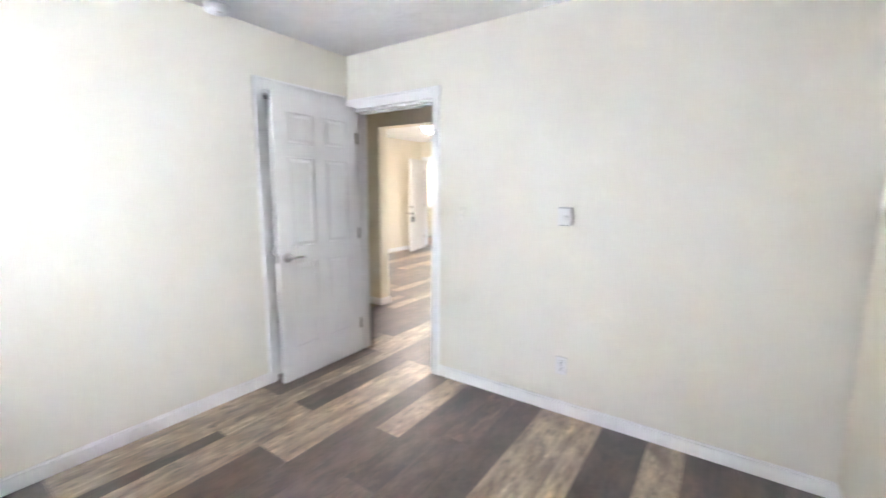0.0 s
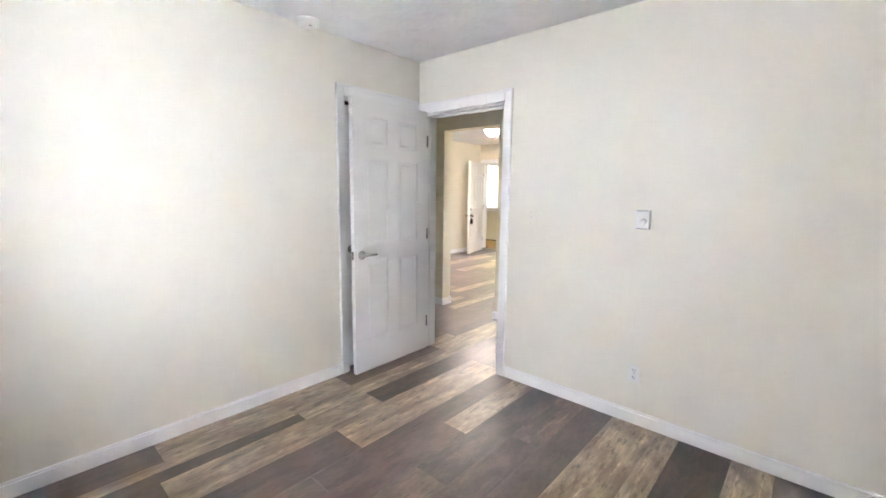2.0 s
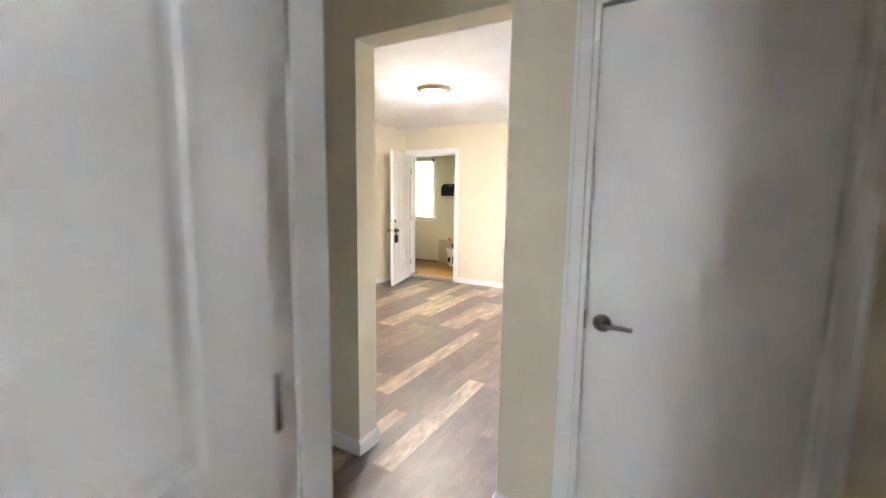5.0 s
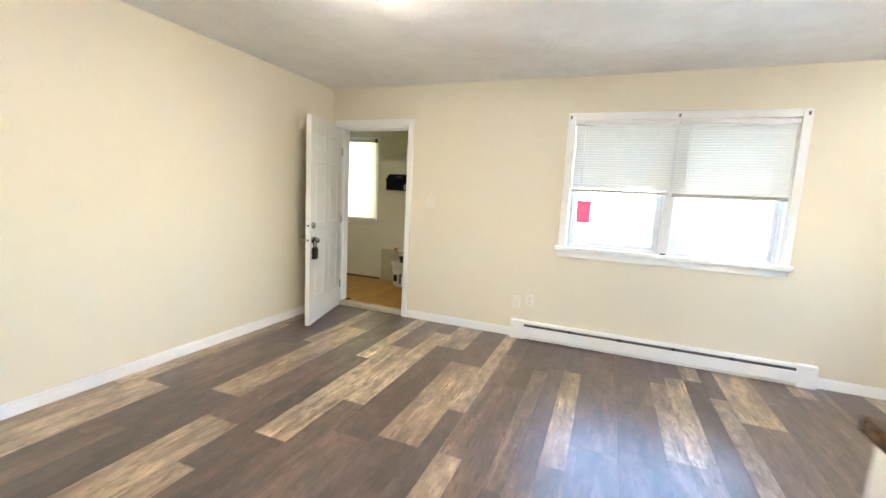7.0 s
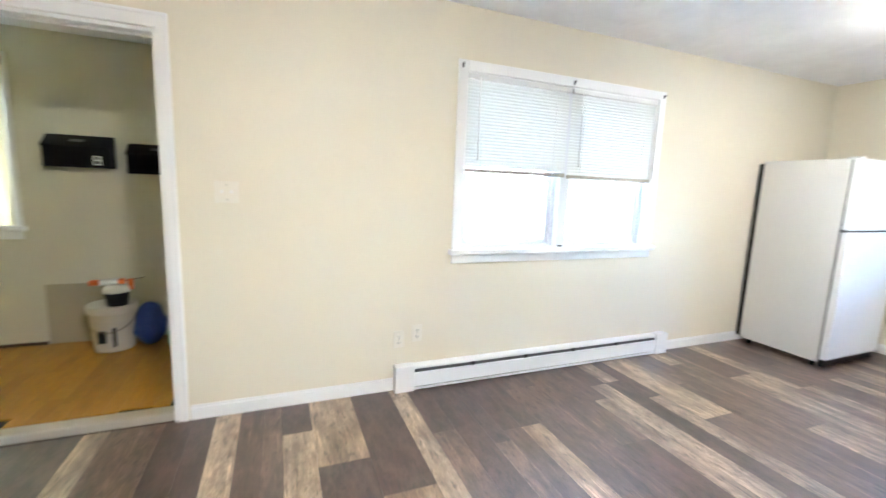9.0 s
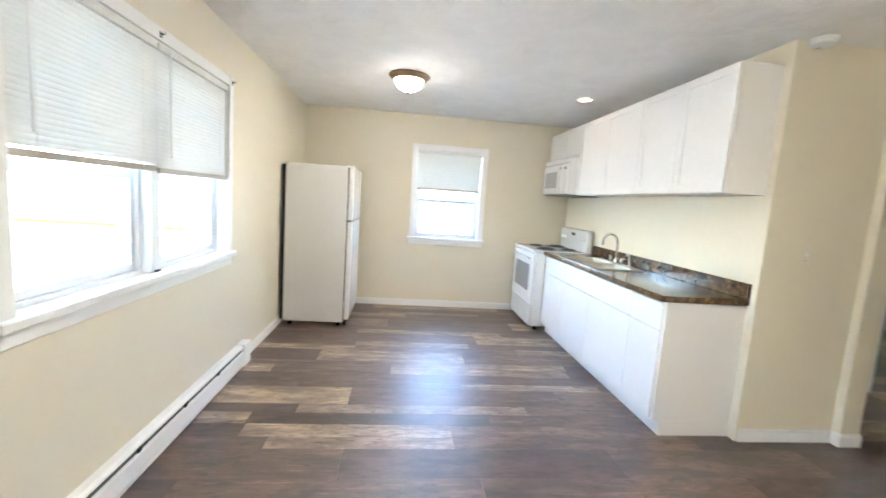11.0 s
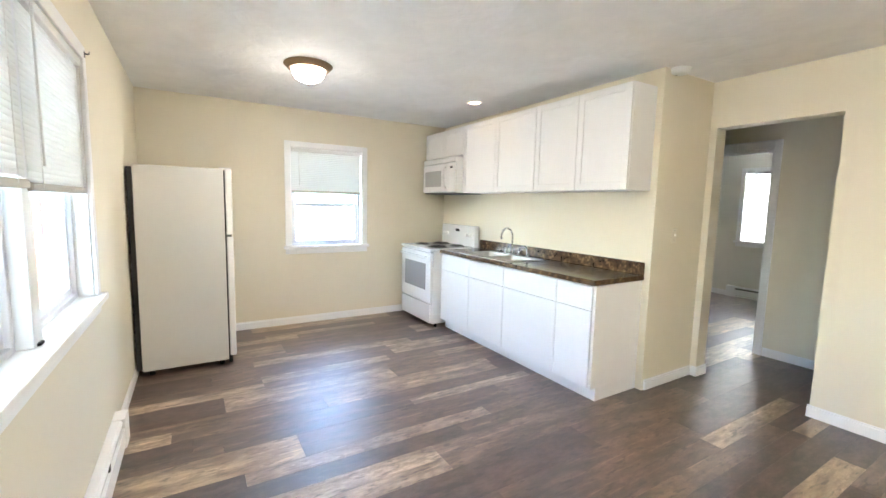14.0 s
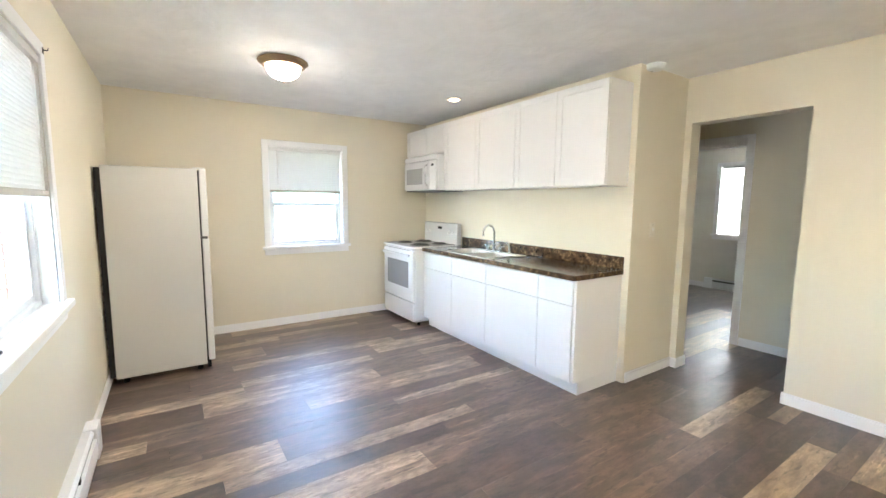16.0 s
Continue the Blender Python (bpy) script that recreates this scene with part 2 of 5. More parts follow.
MORTAR = plain("pale mortar", (0.50, 0.46, 0.40), 0.95, vary=0.1, scale=30, bump=0.4, fine=120)
ASPHALT = plain("pale concrete lot", (0.20, 0.198, 0.19), 0.9, vary=0.15, scale=0.7, bump=0.4, fine=40)
SIDING = plain("pale siding", (0.40, 0.40, 0.38), 0.7, vary=0.05)
TEAL_ROOF = plain("green standing seam roof", (0.05, 0.12, 0.10), 0.5, vary=0.1)
YELLOW = plain("yellow kerb paint", (0.30, 0.18, 0.006), 0.9, vary=0.15, spec=0.0)
BARK = plain("bark", (0.10, 0.075, 0.05), 0.95, vary=0.3, scale=20, bump=0.6, fine=30)
LEAVES = foliage("leaves", (0.032, 0.055, 0.014))
GLASS = glass_material()
SLAT = slat_material("white vinyl slat", (0.80, 0.825, 0.81), 0.05)
SLAT_THIN = slat_material("thin white vinyl slat", (0.80, 0.80, 0.80), 0.45)
BLIND_RAIL = plain("greige vinyl rail", (0.44, 0.40, 0.33), 0.45, vary=0.04)
SHADE_CLOTH = slat_material("cream roller shade", (0.80, 0.74, 0.56), 0.3)
LAMP_GLASS = glowing("lit alabaster glass", (1.0, 0.87, 0.72), LAMP, 0.06)
LAMP_GLASS_DIM = glowing("dimly lit alabaster glass", (1.0, 0.87, 0.72), LAMP * 0.5, 0.06)
DOWNLIGHT = glowing("lit downlight lens", (1.0, 0.68, 0.40), LAMP * 0.06, 1.0)
PLANK_DARK = boards("dark brown vinyl plank", ((0.0, (0.026, 0.009, 0.006)), (0.3, (0.036, 0.015, 0.010)), (0.6, (0.020, 0.008, 0.006)), (0.8, (0.044, 0.017, 0.010))), 0.43, knots=0.6, grey=(0.115, 0.068, 0.054))
PLANK_MID = boards("grey brown vinyl plank", ((0.0, (0.105, 0.064, 0.045)), (0.3, (0.130, 0.083, 0.056)), (0.6, (0.090, 0.054, 0.040)), (0.8, (0.145, 0.096, 0.068))), 0.43, knots=0.65, grey=(0.046, 0.023, 0.017))
PLANK_TAN = boards("weathered tan vinyl plank", ((0.0, (0.36, 0.266, 0.172)), (0.3, (0.30, 0.212, 0.132)), (0.6, (0.39, 0.298, 0.200)), (0.8, (0.33, 0.242, 0.156))), 0.43, knots=0.6, grey=(0.165, 0.102, 0.064))
PLANK_PALE = boards("pale grey brown vinyl plank", ((0.0, (0.315, 0.232, 0.160)), (0.3, (0.265, 0.186, 0.124)), (0.6, (0.340, 0.256, 0.180)), (0.8, (0.290, 0.210, 0.142))), 0.43, knots=0.65, grey=(0.105, 0.064, 0.046))
OAK = boards("golden oak strip", ((0.0, (0.38, 0.178, 0.014)), (0.3, (0.42, 0.205, 0.018)), (0.6, (0.35, 0.160, 0.012)), (0.8, (0.43, 0.215, 0.020))), 0.3, across=9.0, knots=0.08, grey=(0.42, 0.20, 0.02), gloss=0.25, uneven=0.08, coat=0.15, pale=0.1)
COUNTER = laminate()


# ---- builders ----
def box(bm, x0, y0, z0, x1, y1, z1, bevel=0.0, segments=1):
    """Adds a box, with edges eased by bevel, to bm."""
    made = bmesh.ops.create_cube(bm, size=1.0)["verts"]
    for v in made:
        v.co = Vector(((x0 + x1) / 2 + v.co.x * abs(x1 - x0), (y0 + y1) / 2 + v.co.y * abs(y1 - y0), (z0 + z1) / 2 + v.co.z * abs(z1 - z0)))
    if bevel:
        edges = list({e for v in made for e in v.link_edges})
        bmesh.ops.bevel(bm, geom=edges, offset=bevel, segments=segments, affect="EDGES", profile=0.5)
    return bm


def boxes(*rows, bevel=0.0, segments=1):
    bm = bmesh.new()
    for row in rows:
        box(bm, *row, bevel=bevel, segments=segments)
    return bm


def lathe(profile, steps=32):
    """A solid of revolution about z from (radius, height) pairs."""
    bm = bmesh.new()
    rings = []
    for r, z in profile:
        if r < 1e-5:
            rings.append([bm.verts.new((0, 0, z))])
        else:
            rings.append([bm.verts.new((r * math.cos(2 * math.pi * i / steps), r * math.sin(2 * math.pi * i / steps), z)) for i in range(steps)])
    for a, b in zip(rings, rings[1:]):
        for i in range(steps):
            j = (i + 1) % steps
            quad = [a[i % len(a)], a[j % len(a)], b[j % len(b)], b[i % len(b)]]
            quad = [v for k, v in enumerate(quad) if v not in quad[:k]]
            if len(quad) > 2:
                bm.faces.new(quad)
    bmesh.ops.recalc_face_normals(bm, faces=bm.faces)
    for f in bm.faces:
        f.smooth = True
    return bm


def tube(points, radius, steps=10, closed=False):
    """A round bar along points."""
    bm = bmesh.new()
    pts = [Vector(p) for p in points]
    rings = []
    n = len(pts)
    for i, p in enumerate(pts):
        a, b = (pts[i - 1], pts[(i + 1) % n]) if closed else (pts[max(0, i - 1)], pts[min(n - 1, i + 1)])
        d = (b - a).normalized()
        u = d.orthogonal().normalized() if abs(d.z) > 0.99 else d.cross(Vector((0, 0, 1))).normalized()
        w = d.cross(u)
        rings.append([bm.verts.new(p + radius * (math.cos(2 * math.pi * k / steps) * u + math.sin(2 * math.pi * k / steps) * w)) for k in range(steps)])
    pairs = list(zip(rings, rings[1:])) + ([(rings[-1], rings[0])] if closed else [])
    for a, b in pairs:
        for k in range(steps):
            bm.faces.new((a[k], a[(k + 1) % steps], b[(k + 1) % steps], b[k]))
    if not closed:
        bm.faces.new(rings[0])
        bm.faces.new(rings[-1])
    bmesh.ops.recalc_face_normals(bm, faces=bm.faces)
    for f in bm.faces:
        f.smooth = True
    return bm


def move(bm, m):
    bmesh.ops.transform(bm, matrix=m, verts=bm.verts)
    return bm


def as_mesh(name, bm, mat):
    me = bpy.data.meshes.new(name)
    bm.to_mesh(me)
    bm.free()
    me.materials.append(mat)
    return me


def thing(name, at=(0, 0, 0), label="", category="", group="", kind="", turn=0.0):
    """An Empty at the base of a thing of several parts."""
    e = new(name)
    e.empty_display_size = 0.1
    e.matrix_world = pose(*at, 0, 0, turn)
    return tagged(e, label, category, group, kind)


def part(name, bm, mat, parent=None, label=""):
    ob = new(name, as_mesh(name, bm, mat))
    ob.parent = parent
    return tagged(ob, label) if label else ob


def solid(name, bm, mat, label="", category="", group="", kind=""):
    """A thing or a piece of the setting that is one mesh."""
    return tagged(new(name, as_mesh(name, bm, mat)), label, category, group, kind)


# ---- plan (metres) ----
CEIL = 2.44
WEST, EAST, NORTH, SOUTH = -6.04, 0.495, 8.135, -0.02
BED_W, BED_N, HALL_S, HALL_N, LIV_S = -2.65, 2.79, 2.92, 3.92, 4.06
JOG, KIT = -2.56, 4.74
FD0, FD1, FD_TOP = -5.945, -5.078, 2.032
BD0, BD1, BD_TOP = -2.588, -1.785, 2.02
OP0, OP1, OP_TOP = -3.38, -2.612, 2.078
CD0, CD1 = -2.31, -1.60
NW = (-3.43, -1.80, 0.92, 2.06)
KW = (5.915, 6.755, 0.90, 2.02)
BW = (-1.80, -1.11, 0.925, 2.05)
PW = (-7.14, -6.305, 0.935, 2.065)
PORCH_Z, PORCH_N = 0.05, 9.50


def wall(name, axis, a0, a1, u0, u1, z0, z1, holes, mat, label):
    """A wall with thickness a0..a1 along the other axis, from u0 to u1, with openings (u0, u1, z0, z1) through it."""
    bm = bmesh.new()

    def piece(p, q, lo, hi):
        if q - p > 1e-4 and hi - lo > 1e-4:
            box(bm, *((p, a0, lo, q, a1, hi) if axis == "x" else (a0, p, lo, a1, q, hi)))

    at = u0
    for p, q, lo, hi in sorted(holes):
        piece(at, p, z0, z1)
        piece(p, q, z0, lo)
        piece(p, q, hi, z1)
        at = q
    piece(at, u1, z0, z1)
    return solid(name, bm, mat, label, "wall", kind="structure")


wall("wall_north", "x", NORTH, NORTH + 0.16, WEST - 0.12, EAST + 0.16, 0, CEIL, [(FD0, FD1, 0, FD_TOP), NW], CREAM, "cream painted living room wall with door and double window")
wall("wall_west", "y", WEST - 0.12, WEST, LIV_S, NORTH, 0, CEIL, [], CREAM, "plain cream painted living room wall")
wall("wall_east", "y", EAST, EAST + 0.16, SOUTH, NORTH, 0, CEIL, [KW], CREAM, "cream painted end wall with kitchen window")
wall("wall_south", "x", HALL_N, LIV_S, WEST - 0.12, EAST, 0, CEIL, [(OP0, OP1, 0, OP_TOP), (CD0, CD1, 0, 2.03)], CREAM, "cream painted wall with cased hall opening")
wall("wall_jog", "y", JOG, JOG + 0.10, LIV_S, KIT, 0, CEIL, [], CREAM, "short cream wall beside the kitchen units")
wall("wall_kitchen", "x", KIT - 0.12, KIT, JOG + 0.10, EAST, 0, CEIL, [], CREAM, "cream wall behind the kitchen units")
wall("wall_hall_east", "y", -1.3, -1.2, HALL_S, HALL_N, 0, CEIL, [], CREAM, "plain cream hall end wall")
wall("wall_hall_west", "y", -4.6, -4.5, HALL_S, HALL_N, 0, CEIL, [], CREAM, "plain cream hall end wall")
wall("wall_bedroom_north", "x", BED_N, HALL_S, WEST - 0.12, EAST, 0, CEIL, [(BD0, BD1, 0, BD_TOP)], PALE, "pale bedroom wall with an open doorway")
wall("wall_bedroom_west", "y", BED_W - 0.12, BED_W, SOUTH, BED_N, 0, CEIL, [(2.025, 2.70, 0, 2.046)], PALE, "pale bedroom wall with closet doorway")
wall("wall_bedroom_south", "x", SOUTH - 0.16, SOUTH, BED_W - 0.92, EAST + 0.16, 0, CEIL, [BW], PALE, "pale bedroom wall with a window")
# unseen wall, added so that the closet stays dark inside
wall("wall_closet", "y", BED_W - 0.92, BED_W - 0.80, SOUTH, BED_N, 0, CEIL, [], PALE, "unseen closet back wall that keeps daylight out")
wall("wall_porch_north", "x", PORCH_N, PORCH_N + 0.14, -7.8, -4.5, 0, 2.44, [PW], PORCH_PAINT, "grey green entry wall with a shaded window")
wall("wall_porch_west", "y", -7.8, -7.66, NORTH + 0.16, PORCH_N, 0, 2.44, [], PORCH_PAINT, "grey green entry end wall")
wall("wall_porch_east", "y", -4.64, -4.5, NORTH + 0.16, PORCH_N, 0, 2.44, [], PORCH_PAINT, "grey green entry end wall")
wall("wall_porch_south", "x", NORTH + 0.164, NORTH + 0.18, -7.66, -4.64, 0, 2.44, [(FD0 - 0.02, FD1 + 0.02, 0, FD_TOP + 0.02)], PORCH_PAINT, "grey green entry wall around the door")
solid("wall_hall_face", boxes((-4.5, HALL_S + 0.001, 0.0, BD0 - 0.061, HALL_S + 0.004, CEIL), (BD1 + 0.061, HALL_S + 0.001, 0.0, -1.3, HALL_S + 0.004, CEIL), (BD0 - 0.061, HALL_S + 0.001, BD_TOP + 0.081, BD1 + 0.061, HALL_S + 0.004, CEIL)), CREAM, "cream paint on the hall side of the bedroom wall", "wall", kind="structure")
solid("ceiling", boxes((WEST - 0.12, LIV_S - 0.07, CEIL, EAST + 0.16, NORTH + 0.16, CEIL + 0.12)), CEILING, "white swirl-textured living room ceiling", "ceiling", kind="structure")
solid("ceiling_bedroom", boxes((WEST - 0.12, SOUTH - 0.16, CEIL, EAST + 0.16, LIV_S - 0.07, CEIL + 0.12)), CEILING, "white textured bedroom and hall ceiling", "ceiling", kind="structure")
solid("ceiling_porch", boxes((-7.8, NORTH + 0.16, 2.30, -4.5, PORCH_N, 2.44)), TRIM, "white painted entry ceiling", "ceiling", kind="structure")
floor = solid("floor", boxes((WEST - 0.12, SOUTH - 0.16, -0.16, EAST + 0.16, NORTH + 0.16, -0.006)), DARK_GAP, "rustic brown and tan vinyl plank floor", "floor", kind="structure")
porch_floor = solid("floor_porch", boxes((-7.8, NORTH + 0.164, -0.16, -4.5, PORCH_N + 0.14, PORCH_Z - 0.006), (FD0 + 0.02, NORTH + 0.10, -0.16, FD1 - 0.02, NORTH + 0.164, PORCH_Z - 0.006)), DARK_GAP, "golden oak strip floor of the entry", "floor", kind="structure")


# ---- skirting and casings ----
def skirting(name, axis, face, side, u0, u1, h=0.085, base=0.0):
    """A white skirting board on a wall face; side is +1 or -1, the way it stands proud."""
    t = 0.013
    lo, hi = sorted((face, face + side * t))
    lo2, hi2 = sorted((face, face + side * t * 0.55))
    rows = [(u0, lo, base, u1, hi, base + h - 0.014), (u0, lo2, base + h - 0.014, u1, hi2, base + h)]
    if axis == "y":
        rows = [(a, p, z, b, q, w) for p, a, z, q, b, w in rows]
    return solid(name, boxes(*rows, bevel=0.002), TRIM, "white painted skirting board", "baseboard", kind="structure")


for i, row in enumerate((("x", NORTH, -1, FD1 + 0.06, -3.870), ("x", NORTH, -1, -1.471, EAST - 0.001), ("y", WEST, 1, LIV_S, NORTH), ("x", LIV_S, 1, WEST + 0.014, OP0 + 0.013),
                         ("x", LIV_S, 1, OP1 - 0.013, JOG - 0.014), ("y", JOG, -1, LIV_S, KIT - 0.02), ("y", EAST, -1, 5.0, NORTH - 0.014),
                         ("y", OP0, 1, HALL_N - 0.013, LIV_S), ("y", OP1, -1, HALL_N - 0.013, LIV_S), ("x", HALL_N, -1, -4.5, OP0), ("x", HALL_N, -1, OP1, CD0 - 0.064),
                         ("x", HALL_S, 1, -4.5, BD0 - 0.066), ("x", HALL_S, 1, BD1 + 0.066, -1.3), ("x", BED_N, -1, BD1 + 0.063, EAST - 0.001), ("y", EAST, -1, SOUTH + 0.014, BED_N - 0.014),
                         ("y", BED_W, 1, SOUTH + 0.014, 1.962), ("x", SOUTH, 1, -0.993, EAST))):
    skirting("baseboard_%d" % (i + 1), *row)


def casing(name, axis, face, side, u0, u1, top, w=0.06, t=0.016, base=0.0, label="white painted door casing"):
    """Flat boards with an eased edge round an opening."""
    lo, hi = sorted((face, face + side * t))
    rows = [(u0 - w, lo, base, u0, hi, top + w + 0.02), (u1, lo, base, u1 + w, hi, top + w + 0.02), (u0, lo, top, u1, hi, top + w + 0.02)]
    inner = sorted((face + side * t, face + side * (t + 0.005)))
    rows += [(u0 - w, inner[0], base, u0 - w + 0.018, inner[1], top + w + 0.02), (u1 + w - 0.018, inner[0], base, u1 + w, inner[1], top + w + 0.02),
             (u0 - w, inner[0], top + w + 0.002, u1 + w, inner[1], top + w + 0.02)]
    if axis == "y":
        rows = [(a, p, z, b, q, zz) for p, a, z, q, b, zz in rows]
    return solid(name, boxes(*rows, bevel=0.003), TRIM, label, "trim", kind="structure")


def jamb(name, axis, a0, a1, u0, u1, top, stop_at, t=0.018, base=0.0):
    """The lining of a doorway, with its stop."""
    rows = [(u0, a0, base, u0 + t, a1, top), (u1 - t, a0, base, u1, a1, top), (u0 + t, a0, top - t, u1 - t, a1, top),
            (u0 + t, stop_at, base, u0 + t + 0.011, stop_at + 0.03, top - t), (u1 - t - 0.011, stop_at, base, u1 - t, stop_at + 0.03, top - t),
            (u0 + t + 0.011, stop_at, top - t - 0.011, u1 - t - 0.011, stop_at + 0.03, top - t)]
    if axis == "y":
        rows = [(a, p, z, b, q, zz) for p, a, z, q, b, zz in rows]
    return solid(name, boxes(*rows, bevel=0.0015), TRIM, "white painted door lining", "trim", kind="structure")


casing("trim_bedroom_door", "x", BED_N, -1, BD0, BD1, BD_TOP)
casing("trim_bedroom_door_hall", "x", HALL_S, 1, BD0, BD1, BD_TOP)
jamb("trim_bedroom_jamb", "x", BED_N, HALL_S, BD0, BD1, BD_TOP, BED_N + 0.045)
casing("trim_closet_door", "y", BED_W, 1, 2.025, 2.70, 2.046)
jamb("trim_closet_jamb", "y", BED_W - 0.12, BED_W, 2.025, 2.70, 2.046, BED_W - 0.09)
casing("trim_hall_closet", "x", HALL_N, -1, CD0, CD1, 2.03)
jamb("trim_hall_closet_jamb", "x", HALL_N, LIV_S, CD0, CD1, 2.03, HALL_N + 0.06)
casing("trim_front_door", "x", NORTH, -1, FD0, FD1, FD_TOP, w=0.052)
jamb("trim_front_jamb", "x", NORTH, NORTH + 0.16, FD0, FD1, FD_TOP, NORTH + 0.06)
solid("trim_threshold", boxes((FD0 + 0.018, NORTH + 0.012, -0.004, FD1 - 0.018, NORTH + 0.105, 0.050), bevel=0.012, segments=2), BLIND_RAIL, "worn tan wooden door threshold", "threshold", kind="structure")


# ---- doors ----
def lever(parent, x, z, face, side, toward):
    """Lever handle: rose, neck and tapered lever, on the local face y=face, pointing along x by toward."""
    s = side
    rose = lathe([(0, 0), (0.032, 0), (0.033, 0.006), (0.027, 0.012), (0.014, 0.016), (0.012, 0.045), (0, 0.045)], 24)
    r = part("lever_handle", move(rose, Matrix.Translation((x, face, z)) @ Matrix.Rotation(radians(-90 * s), 4, "X")), NICKEL, parent, "satin nickel lever handle")
    pts = [(x, face + s * 0.044, z), (x + toward * 0.02, face + s * 0.05, z + 0.001), (x + toward * 0.06, face + s * 0.052, z + 0.003), (x + toward * 0.105, face + s * 0.048, z)]
    part("lever", tube(pts, 0.0085, 10), NICKEL, r)


def panel_leaf(door, w, h, t, mat):
    """Leaf with six raised panels on both faces, in x 0..w, y -t/2..t/2, z 0..h."""
    leaf = part("leaf", boxes((0, -t / 2 + 0.006, 0, w, t / 2 - 0.006, h)), mat, door)
    st, mid = 0.105 * w / 0.76, 0.10 * w / 0.76
    x1, x2 = (st, (w - mid) / 2), ((w + mid) / 2, w - st)
    rows = ((0.235, 0.86), (0.97, 1.60), (1.69, h - 0.115))
    zs = [(0, rows[0][0]), (rows[0][1], rows[1][0]), (rows[1][1], rows[2][0]), (rows[2][1], h)]
    for s in (-1, 1):
        a, b = sorted((s * (t / 2 - 0.006), s * t / 2))
        part("stile_and_rail", boxes(*[(0, a, z0, w, b, z1) for z0, z1 in zs], *[(p, a, z0, q, b, z1) for z0, z1 in rows for p, q in ((0, st), ((w - mid) / 2, (w + mid) / 2), (w - st, w))]), mat, leaf)
        for z0, z1 in rows:
            for p, q in (x1, x2):
                bm = bmesh.new()
                lo, hi = sorted((s * (t / 2 - 0.0055), s * (t / 2 - 0.0005)))
                box(bm, p + 0.02, lo, z0 + 0.02, q - 0.02, hi, z1 - 0.02)
                for v in bm.verts:
                    if abs(v.co.y) > t / 2 - 0.002:
                        v.co.x += 0.018 if v.co.x < (p + q) / 2 else -0.018
                        v.co.z += 0.018 if v.co.z < (z0 + z1) / 2 else -0.018
                part("panel", bm, mat, leaf)
                part("moulding", boxes((p, lo, z0, p + 0.010, hi + 0.001 * s, z1), (q - 0.010, lo, z0, q, hi + 0.001 * s, z1), (p, lo, z0, q, hi + 0.001 * s, z0 + 0.010), (p, lo, z1 - 0.010, q, hi + 0.001 * s, z1), bevel=0.002), mat, leaf)
    return leaf


def hinges(door, t, zs, mat=NICKEL):
    for z in zs:
        part("hinge", move(lathe([(0, -0.045), (0.006, -0.045), (0.006, 0.045), (0, 0.045)], 10), Matrix.Translation((-0.004, t / 2 + 0.003, z))), mat, door)


bedroom_door = thing("door_1", (-2.557, BED_N - 0.022, 0.012), "white six-panel bedroom door standing open beside the closet", "door", kind="structure", turn=-89.0)
panel_leaf(bedroom_door, 0.755, 2.018, 0.035, DOOR_WHITE)
lever(bedroom_door, 0.690, 0.905, 0.0175, 1, -1)
lever(bedroom_door, 0.690, 0.905, -0.0175, -1, -1)
part("latch_plate", boxes((0.7545, -0.012, 0.875, 0.757, 0.012, 0.935)), NICKEL, bedroom_door)
hinges(bedroom_door, 0.035, (0.25, 1.02, 1.78))

closet_door = thing("door_2", (BED_W - 0.06, 2.045, 0.015), "white bedroom closet door shut behind the open door", "door", kind="structure", turn=90)
part("leaf", boxes((0, -0.017, 0, 0.634, 0.017, 1.985), bevel=0.003), DOOR_WHITE, closet_door)
# black strip added to stand for the dark of the gap above the leaf
part("top_gap_fill", boxes((0.0, -0.014, 1.988, 0.634, 0.012, 2.011)), BLACK, closet_door, "black strip filling the dark gap above the leaf")
lever(closet_door, 0.06, 0.93, -0.017, -1, 1)

hall_door = thing("door_3", (CD0 + 0.020, HALL_N + 0.035, 0.015), "plain white flush closet door in the hall, shut", "door", kind="structure")
part("leaf", boxes((0, -0.017, 0, CD1 - CD0 - 0.040, 0.017, 1.99), bevel=0.003), DOOR_WHITE, hall_door)
lever(hall_door, 0.062, 0.89, -0.017, -1, 1)
part("latch_plate", boxes((-0.006, -0.021, 0.86, 0.002, -0.0172, 0.93)), BLACK, hall_door)

front_door = thing("door_4", (FD0 + 0.010, NORTH - 0.010, 0.015), "white steel front door standing open with a lockbox", "door", kind="structure", turn=-73.5)
panel_leaf(front_door, 0.845, 2.0, 0.044, OLD_WHITE)
for z, r in ((0.975, 0.030), (0.835, 0.026)):
    for s in (-1, 1):
        knob = lathe([(0, 0), (0.032, 0), (0.032, 0.006), (0.012, 0.010), (0.012, 0.028), (r, 0.040), (r * 1.02, 0.055), (r * 0.7, 0.066), (0, 0.068)] if z < 0.9 else
                     [(0, 0), (0.031, 0), (0.029, 0.016), (0.022, 0.02), (0, 0.02)], 22)
        part("door_knob" if z < 0.9 else "deadbolt", move(knob, Matrix.Translation((0.785, s * 0.022, z)) @ Matrix.Rotation(radians(-90 * s), 4, "X")), BRASS if s < 0 else NICKEL, front_door)
    part("edge_plate", move(lathe([(0, 0), (0.012, 0), (0.011, 0.003), (0.005, 0.004), (0, 0.004)], 16), Matrix.Translation((0.845, 0, z)) @ Matrix.Rotation(radians(90), 4, "Y")), NICKEL, front_door)
hinges(front_door, 0.044, (0.25, 1.0, 1.75))
